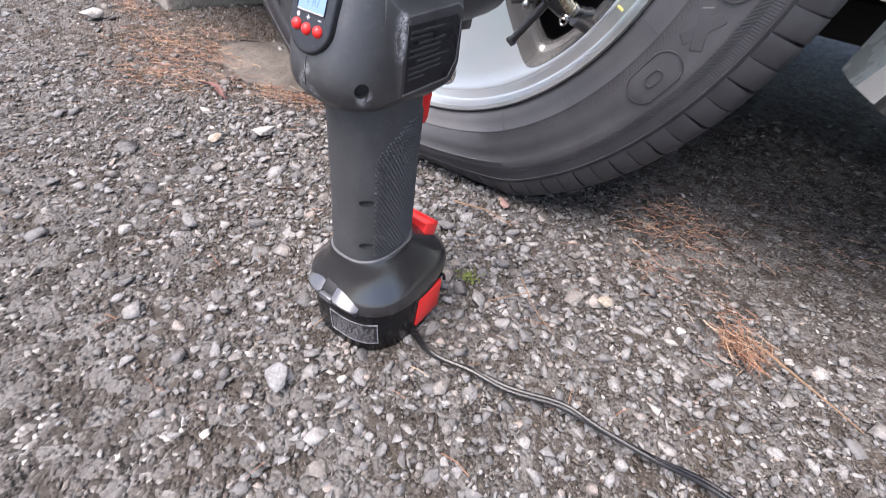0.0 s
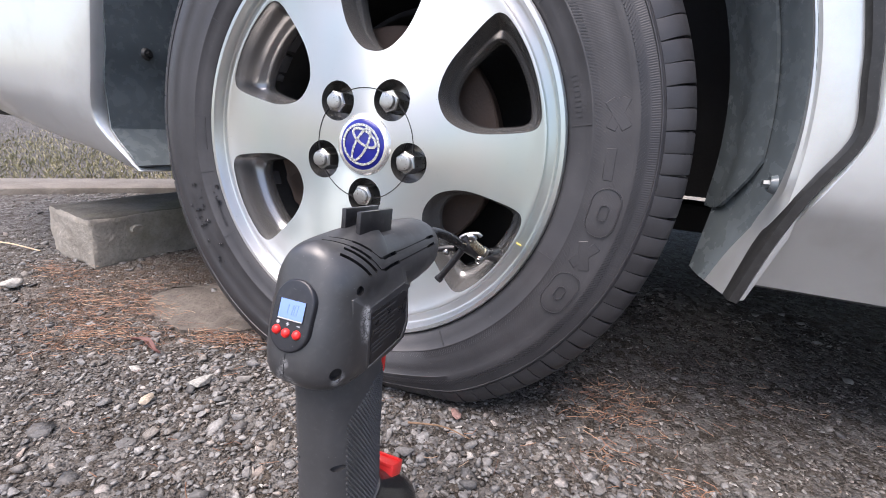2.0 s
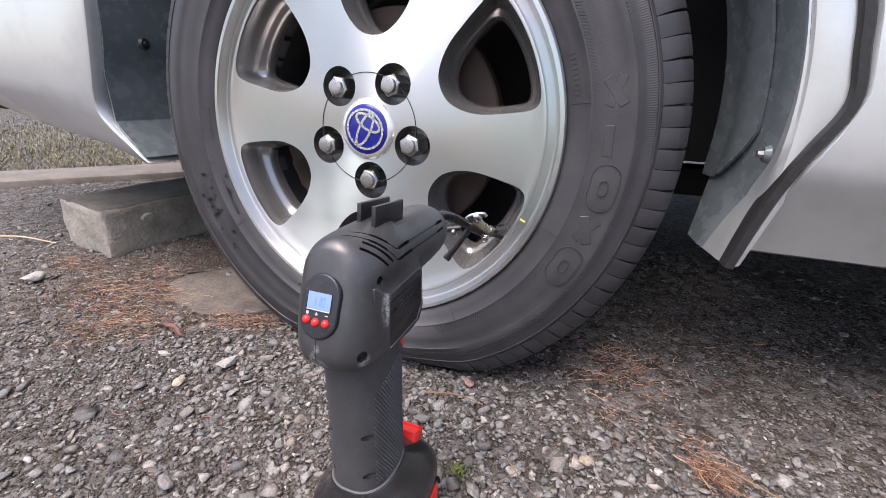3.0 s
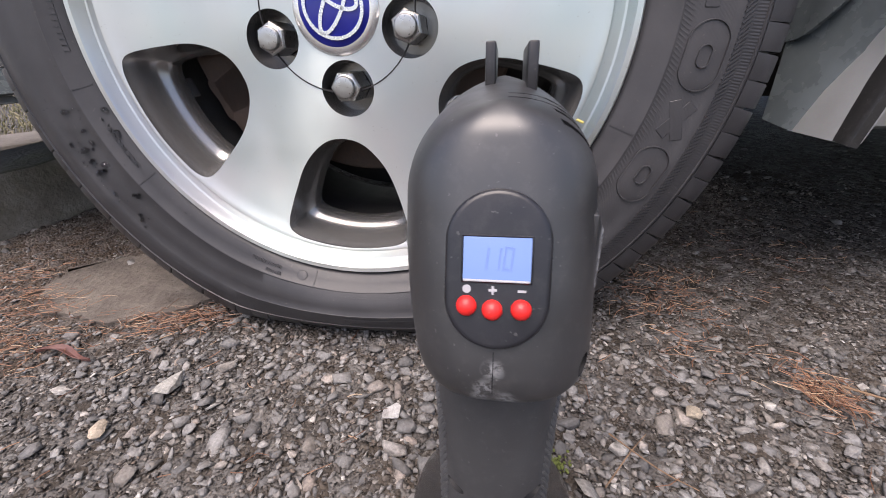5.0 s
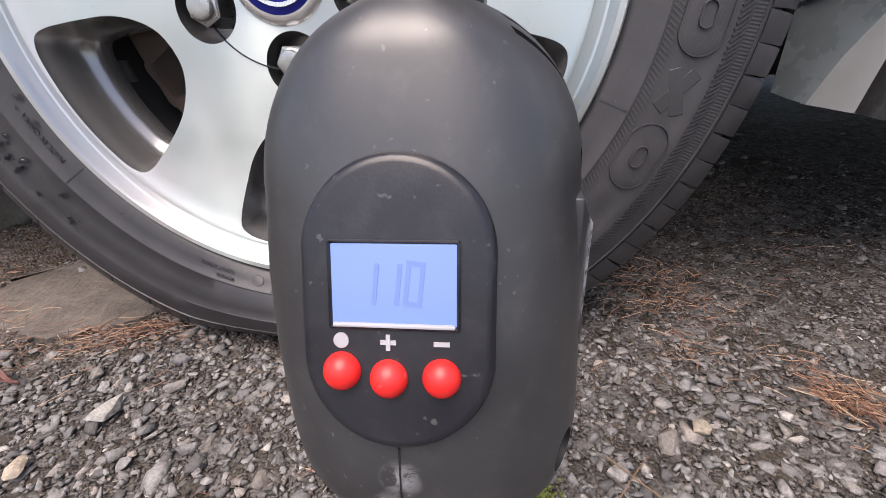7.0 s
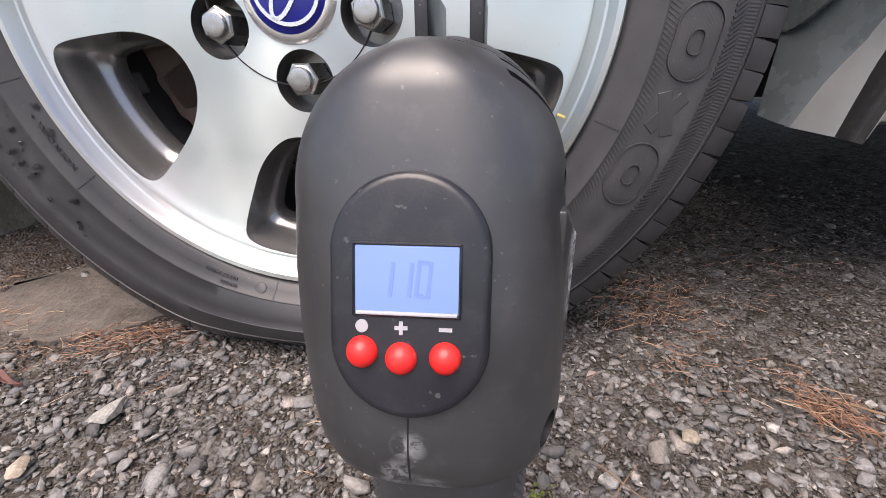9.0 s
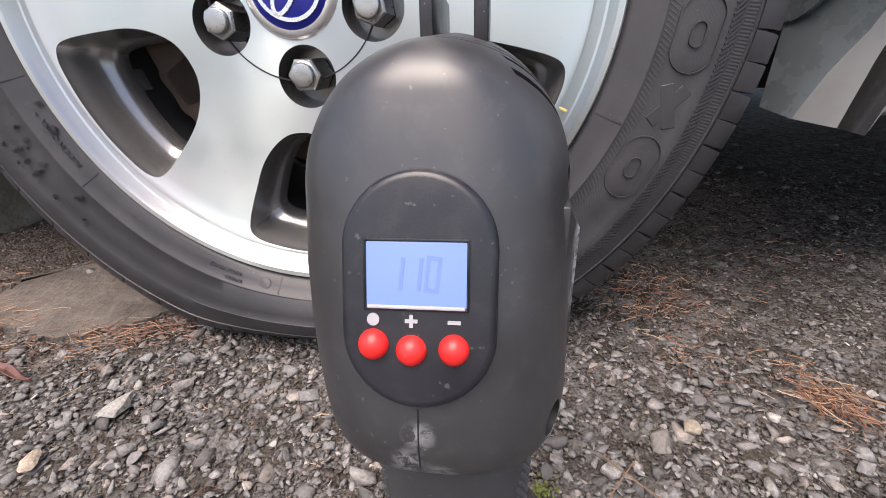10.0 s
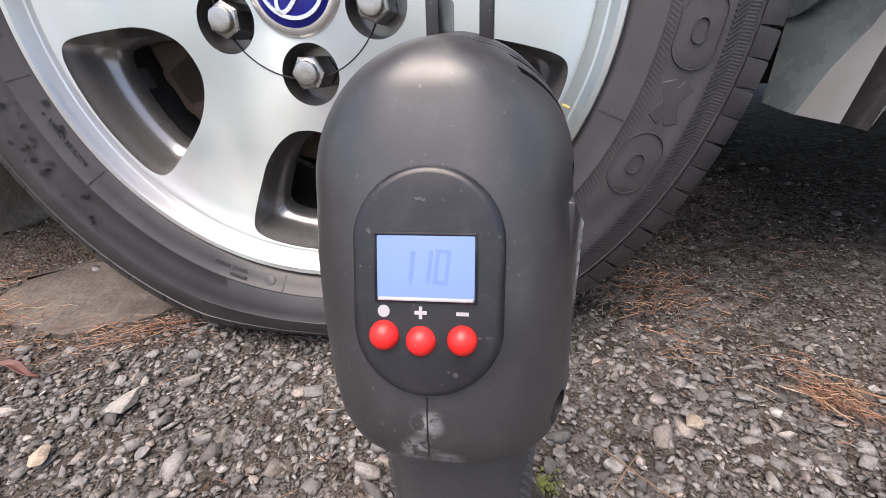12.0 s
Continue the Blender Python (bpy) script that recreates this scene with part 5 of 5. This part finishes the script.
# ---- concrete wheel stop ----
stop_m = pose(-0.616, 0.071, 0, 0, 0, -8)
rng = np.random.default_rng(21)
bm = bmesh.new()
box(bm, (0.176, 0.62, 0.1), Matrix.Translation((-0.088, 0.31, 0.04)), 0.008, 2)
bmesh.ops.subdivide_edges(bm, edges=[e for e in bm.edges if e.calc_length() > 0.05], cuts=15, use_grid_fill=True)
for v in bm.verts:
    v.co += Vector(noise.noise_vector(v.co * 17)) * 0.0055 + Vector(noise.noise_vector(v.co * 70)) * 0.0022
    v.co.x -= 0.02 * (0.09 - v.co.z) * (v.co.x < -0.15)
bm.normal_update()
for f in bm.faces:
    f.material_index = int(f.normal.z > 0.6)
stop = lone("wheel_stop", bm, [M_BLOCK, M_BLOCK_TOP], "weathered grey concrete wheel stop with mossy stains", "wheel stop", m=stop_m, sharp=40)
bm = bmesh.new()
bmesh.ops.create_cone(bm, cap_ends=True, segments=20, radius1=0.014, radius2=0.011, depth=0.008, matrix=pose(0.002, 0.078, 0.06, 0, 90, 0) @ Matrix.Diagonal((0.7, 1, 1, 1)))
part("anchor_plug", bm, M_BLOCK, stop, "rough plug in the concrete", stop_m)

# ---- water drops on the tyre wall ----
rng = np.random.default_rng(5)
bm = bmesh.new()
DROPS = [(0.2411, 196.5, 2.6), (0.2120, 198.6, 2.2), (0.2137, 203.8, 2.7), (0.236, 200.7, 2.0), (0.2549, 201.9, 1.9), (0.2361, 203.2, 1.9), (0.2385, 204.3, 1.1), (0.2457, 203.8, 3.2), (0.247, 206.0, 2.4),
         (0.2384, 207.8, 2.9), (0.2477, 208.4, 3.0), (0.2425, 208.6, 1.6), (0.2556, 205.3, 0.9), (0.2505, 213.0, 1.9), (0.2351, 216.0, 2.5), (0.2375, 215.4, 1.5), (0.2475, 218.8, 1.8), (0.2500, 219.6, 2.1), (0.2174, 200.2, 0.9), (0.217, 225.3, 0.8), (0.2548, 220.9, 0.9)]
DROPS += [(rng.uniform(0.214, 0.262), rng.normal(207, 10), rng.uniform(0.3, 0.6)) for i in range(45)]
for r, a, size in DROPS:
    s = size * 0.00115
    c = Vector((r * math.cos(radians(a)), wall_y(r) - 0.0002, r * math.sin(radians(a))))
    made = bmesh.ops.create_icosphere(bm, subdivisions=2 if size > 0.8 else 1, radius=1.0)["verts"]
    shape = WHEEL @ Matrix.Translation(c) @ Matrix.Rotation(rng.uniform(-0.6, 0.6), 4, "Y") @ Matrix.Diagonal((s * rng.uniform(0.95, 1.25), s * 0.95, s * rng.uniform(0.75, 1.0), 1))
    waves = rng.uniform(0, 6.3, 3)
    for v in made:
        turn = math.atan2(v.co.z, v.co.x)
        v.co = shape @ (v.co * (1 + 0.16 * math.sin(2 * turn + waves[0]) + 0.11 * math.sin(3 * turn + waves[1]) + 0.06 * math.sin(5 * turn + waves[2])))
lone("water_drops", bm, M_WATER, "clear rain drops on the black tyre wall", "water drops", kind="stuff", sharp=180)

# ---- gravel ----
def rock(rng, corners, worn=0.0):
    """A broken stone: the hull of a few corners, its edges worn a little."""
    bm = bmesh.new()
    p = rng.normal(size=(corners, 3))
    p /= np.linalg.norm(p, axis=1)[:, None]
    p *= rng.uniform(0.78, 1.08, (corners, 1)) * rng.uniform([0.95, 0.75, 0.36], [1.25, 1.05, 0.62])
    for q in p:
        bm.verts.new(q)
    hull = bmesh.ops.convex_hull(bm, input=bm.verts)
    bmesh.ops.delete(bm, geom=list({g for g in hull["geom_unused"] + hull["geom_interior"] if isinstance(g, bmesh.types.BMVert)}), context="VERTS")
    if worn:
        bmesh.ops.bevel(bm, geom=list(bm.edges), offset=worn, segments=1, affect="EDGES", clamp_overlap=True)
    bmesh.ops.triangulate(bm, faces=bm.faces)
    bm.verts.index_update()
    co = np.array([v.co[:] for v in bm.verts])
    tri = np.array([[v.index for v in f.verts] for f in bm.faces])
    bm.free()
    return co, tri


def scatter(rng, kinds, x, y, z, size):
    """Joins many stones into vertex and face arrays."""
    vs, fs, base = [], [], 0
    for i in range(len(x)):
        co, tri = kinds[rng.integers(len(kinds))]
        a = rng.uniform(0, 2 * math.pi)
        t = rng.normal(0, 0.22, 2)
        c, s = math.cos(a), math.sin(a)
        rot = np.array([[c, -s, t[0]], [s, c, t[1]], [-t[0], -t[1], 1]])
        p = co @ rot.T * size[i]
        vs.append(p + (x[i], y[i], z[i]))
        fs.append(tri + base)
        base += len(co)
    return np.concatenate(vs), np.concatenate(fs)


def under_wheel(x, y):
    return (np.abs(x) < 0.13) & (y > -0.005) & (y < 0.17)


def covered(x, y):
    """Where the gravel lies thick, from 0 to 1."""
    front = 1 / (1 + np.exp((y + 0.015 + 0.075 / (1 + np.exp((x + 0.24) / 0.03)) - 0.12 * np.clip(x - 0.1, 0, 1)) / 0.022))
    left = 1 / (1 + np.exp(-(x + 0.34 - 2.2 * np.clip(-y - 0.06, 0, 0.17)) / 0.06))
    bare = 1 / (1 + np.exp((y + 0.265 - 0.12 * np.clip(x - 0.1, -0.3, 0.3)) / 0.022))
    thick_here = front * (0.25 + 0.6 * left) * (1 - 0.72 * bare)
    east = 1 / (1 + np.exp(-(x - 0.27 + 0.5 * np.clip(y, -0.3, 0.1)) / 0.04))
    thick_here = thick_here * (1 - 0.5 * east)
    loose = (0.17 + 0.1 * np.sin(9 * x + 2) * np.sin(8 * y)) * (1 - 0.65 * bare)
    on_slab = (x < -0.19) & (x > -0.42) & (y > -0.01) & (y < 0.13)
    return np.maximum(thick_here, np.where(on_slab, 0.14, loose))


rng = np.random.default_rng(77)
fine_kinds = [rock(rng, int(rng.integers(9, 14)), 0.035 if k % 4 == 0 else 0.0) for k in range(48)]
tiny_kinds = [rock(rng, 6) for _ in range(12)]
coarse_kinds = [rock(rng, int(rng.integers(9, 14))) for _ in range(24)]


def strewn(name, layers, mat, label, category):
    all_v, all_f, base = [], [], 0
    laid = np.zeros((0, 3))
    for count, lo, hi, kinds, area, apart in layers:
        x, y = rng.uniform(area[0], area[1], count * 2), rng.uniform(area[2], area[3], count * 2)
        dens = covered(x, y) if lo > 0.0022 else np.clip(covered(x, y) + 0.35, 0, 1)
        keep = (rng.random(count * 2) < dens) & ~under_wheel(x, y)
        keep &= ~((np.abs(x - PX) < 0.034) & (np.abs(y + 0.207) < 0.04))
        x, y = x[keep][:count], y[keep][:count]
        size = lo + (hi - lo) * rng.random(len(x)) ** 1.8
        if apart:
            clear = np.zeros(len(x), bool)
            for k in np.argsort(-size):
                gap = np.hypot(laid[:, 0] - x[k], laid[:, 1] - y[k]) - (laid[:, 2] + size[k]) * apart
                if not len(laid) or gap.min() > 0:
                    clear[k] = True
                    laid = np.vstack([laid, (x[k], y[k], size[k])])
            x, y, size = x[clear], y[clear], size[clear]
        z = ground_z(x, y) + size * (rng.uniform(-0.3, 0.25, len(x)) + 0.15 * (covered(x, y) - 0.5)) - 0.001
        v, f = scatter(rng, kinds, x, y, z, size)
        all_v.append(v)
        all_f.append(f + base)
        base += len(v)
    v, f = np.concatenate(all_v), np.concatenate(all_f)
    me = bpy.data.meshes.new(name)
    me.vertices.add(len(v))
    me.vertices.foreach_set("co", v.astype(np.float32).ravel())
    me.loops.add(f.size)
    me.loops.foreach_set("vertex_index", f.astype(np.int32).ravel())
    me.polygons.add(len(f))
    me.polygons.foreach_set("loop_start", np.arange(0, f.size, 3, dtype=np.int32))
    me.update(calc_edges=True)
    me.materials.append(mat)
    tagged(new(name, me), label, category, kind="stuff")


strewn("gravel", [(340, 0.0066, 0.0112, fine_kinds, (-0.5, 0.55, -0.36, -0.03), 0.8), (3200, 0.0036, 0.0066, fine_kinds, (-0.5, 0.55, -0.36, 0.02), 0.8), (5200, 0.0025, 0.0045, fine_kinds, (-0.5, 0.55, -0.36, 0.10), 0.0),
                  (1500, 0.004, 0.0095, coarse_kinds, (-1.1, 0.95, -0.55, 0.75), 0.0), (5000, 0.0025, 0.009, coarse_kinds, (-1.9, -0.5, -0.3, 1.0), 0.0), (5000, 0.0018, 0.0034, coarse_kinds, (-0.8, 0.75, -0.4, 0.5), 0.0)],
       M_GRAVEL, "loose broken grey gravel of mixed sizes", "gravel")
strewn("grit", [(11000, 0.0016, 0.0030, coarse_kinds, (-0.8, 0.75, -0.48, 0.5), 0.0), (36000, 0.0009, 0.0020, coarse_kinds, (-0.55, 0.62, -0.42, 0.45), 0.0), (26000, 0.0006, 0.0012, tiny_kinds, (-0.42, 0.5, -0.34, 0.16), 0.0)], M_GRIT, "fine dirty brown-grey grit between the stones", "grit")


def stone(at, size, colour, label, seed, stretch=(1, 1, 1)):
    co, tri = rock(np.random.default_rng(seed), 18, 0.09)
    bm = bmesh.new()
    vs = [bm.verts.new(Vector(p * np.array(stretch)) * size) for p in co]
    for t in tri:
        bm.faces.new([vs[i] for i in t])
    lone("stone", bm, plain_stone("stone_" + label.split()[0], colour), label, "stone", group="larger stones in the gravel", m=pose(*at, 0, 0, seed * 37), sharp=25)


stone((-0.1455, -0.0993, 0.006), 0.0125, (0.42, 0.41, 0.38), "pale grey flat stone lying on the gravel", 2, (1.15, 0.8, 0.75))
stone((-0.169, -0.147, 0.005), 0.0085, (0.5, 0.42, 0.33), "cream pebble lying on the gravel", 3)
stone((0.1327, -0.0205, 0.005), 0.0105, (0.33, 0.2, 0.175), "pink flat stone beside the tyre", 4, (1, 0.9, 0.6))
stone((-0.625, -0.0485, 0.009), 0.018, (0.5, 0.48, 0.45), "white rough stone lying on brown soil", 5)
stone((0.2669, -0.0842, 0.005), 0.0072, (0.36, 0.31, 0.24), "tan pebble lying on the gravel", 6)
stone((0.0445, -0.1105, 0.006), 0.0095, (0.48, 0.47, 0.46), "whitish broken stone lying on the gravel", 7)
stone((0.115, -0.3, 0.006), 0.012, (0.3, 0.3, 0.3), "grey broken stone lying on the gravel", 8)

# ---- pine needles, leaf, straw, moss ----
rng = np.random.default_rng(9)
verts, faces = [], []
HEAPS = [(-0.63, 0.026, 0.04, 0.015, 130, 0.1), (-0.45, -0.03, 0.05, 0.03, 250, 0.3), (-0.345, -0.07, 0.04, 0.02, 170, 0.2), (-0.37, -0.115, 0.03, 0.02, 60, 0.4), (-0.456, 0.056, 0.03, 0.02, 60, 0.2), (-0.2, -0.018, 0.03, 0.011, 90, 0.2), (-0.18, 0.0, 0.02, 0.01, 40, 0.3), (-0.25, -0.03, 0.025, 0.01, 35, 0.1),
         (-0.36, 0.0, 0.03, 0.015, 55, 0.2), (0.286, 0.066, 0.03, 0.025, 110, 0.6), (0.284, -0.015, 0.015, 0.015, 25, 0.4), (0.376, -0.052, 0.012, 0.011, 130, -0.9), (0.305, 0.107, 0.03, 0.02, 60, 0.5), (0.458, 0.187, 0.06, 0.04, 40, 0.2), (0.364, -0.02, 0.02, 0.015, 20, 0.5), (0.1, -0.12, 0.35, 0.12, 60, 0.5), (-0.2, -0.25, 0.35, 0.1, 70, 0.5)]
for cx, cy, sx, sy, count, way in HEAPS:
    for i in range(int(count * 1.3)):
        x, y = cx + rng.normal(0, sx), cy + rng.normal(0, sy)
        if 0.005 < y < 0.19 and abs(x) < 0.12:
            continue
        length, w = rng.uniform(0.007, 0.021), rng.uniform(0.0002, 0.0004)
        a = way + rng.normal(0, 0.75)
        bend = rng.normal(0, 0.45)
        z = float(ground_z(x, y)) + rng.uniform(0.002, 0.009)
        tilt = rng.normal(0, 0.08)
        n = len(verts)
        for s in (-1, 0, 1):
            px = x + math.cos(a) * length / 2 * s - math.sin(a) * bend * length * 0.25 * s * s
            py = y + math.sin(a) * length / 2 * s + math.cos(a) * bend * length * 0.25 * s * s
            pz = max(z + tilt * length / 2 * s, 0.001)
            ox, oy = -math.sin(a) * w, math.cos(a) * w
            verts += [(px - ox, py - oy, pz), (px + ox, py + oy, pz), (px, py, pz + w * 1.4)]
        for j in (0, 3):
            for p in range(3):
                q = (p + 1) % 3
                faces.append((n + j + p, n + j + q, n + j + 3 + q, n + j + 3 + p))
me = bpy.data.meshes.new("pine_needles")
me.from_pydata(verts, [], faces)
me.materials.append(M_NEEDLE)
tagged(new("pine_needles", me), "dry orange-brown pine needles in drifts", "pine needles", kind="stuff")

bm = bmesh.new()
rows = []
for i in range(13):
    t = i / 12
    w = 0.0036 * math.sin(math.pi * min(1, t * 1.02)) ** 1.3 + 0.0004
    c = Vector((-0.243 - 0.060 * (1 - t), -0.073 + 0.005 * math.sin(t * 5), 0.004 + 0.0012 * math.sin(t * 5)))
    rows.append([c + Vector((0, -w, 0.003)), c + Vector((0, -w * 0.4, 0.0005)), c, c + Vector((0, w * 0.4, 0.0005)), c + Vector((0, w, 0.0028))])
lone("leaf", thick(strip_mesh(rows), 0.0005), M_LEAF, "curled dead reddish-brown leaf on the soil", "leaf")
for pts, r in (([(-0.97, -0.02, 0.012), (-0.87, 0.045, 0.013), (-0.76, 0.06, 0.01)], 0.0022), ([(0.19, -0.155, 0.01), (0.21, -0.13, 0.012), (0.225, -0.112, 0.01)], 0.0005), ([(0.2, -0.115, 0.011), (0.225, -0.14, 0.012), (0.246, -0.15, 0.009)], 0.0006), ([(0.385, -0.05, 0.01), (0.43, -0.075, 0.012), (0.455, -0.085, 0.01)], 0.001), ([(0.095, -0.06, 0.009), (0.13, -0.052, 0.011), (0.16, -0.054, 0.009)], 0.0011)):
    lone("straw", tube(pts, r, 7, 5, lambda t: 1 - 0.5 * t), M_TWIG if r > 0.002 else M_STALK, "long pale dry straw lying on the ground" if r > 0.002 else "thin brown dry stalk lying on the gravel", "straw", group="straws on the ground")
bm = bmesh.new()
for i in range(60):
    d = rng.normal(0, 0.004, 2)
    bmesh.ops.create_icosphere(bm, subdivisions=1, radius=rng.uniform(0.0006, 0.0014), matrix=Matrix.Translation((0.1625 + d[0], -0.1385 + d[1], 0.004 + rng.uniform(0, 0.003))))
lone("moss", bm, M_MOSS, "small tuft of green moss between stones", "moss", kind="stuff")
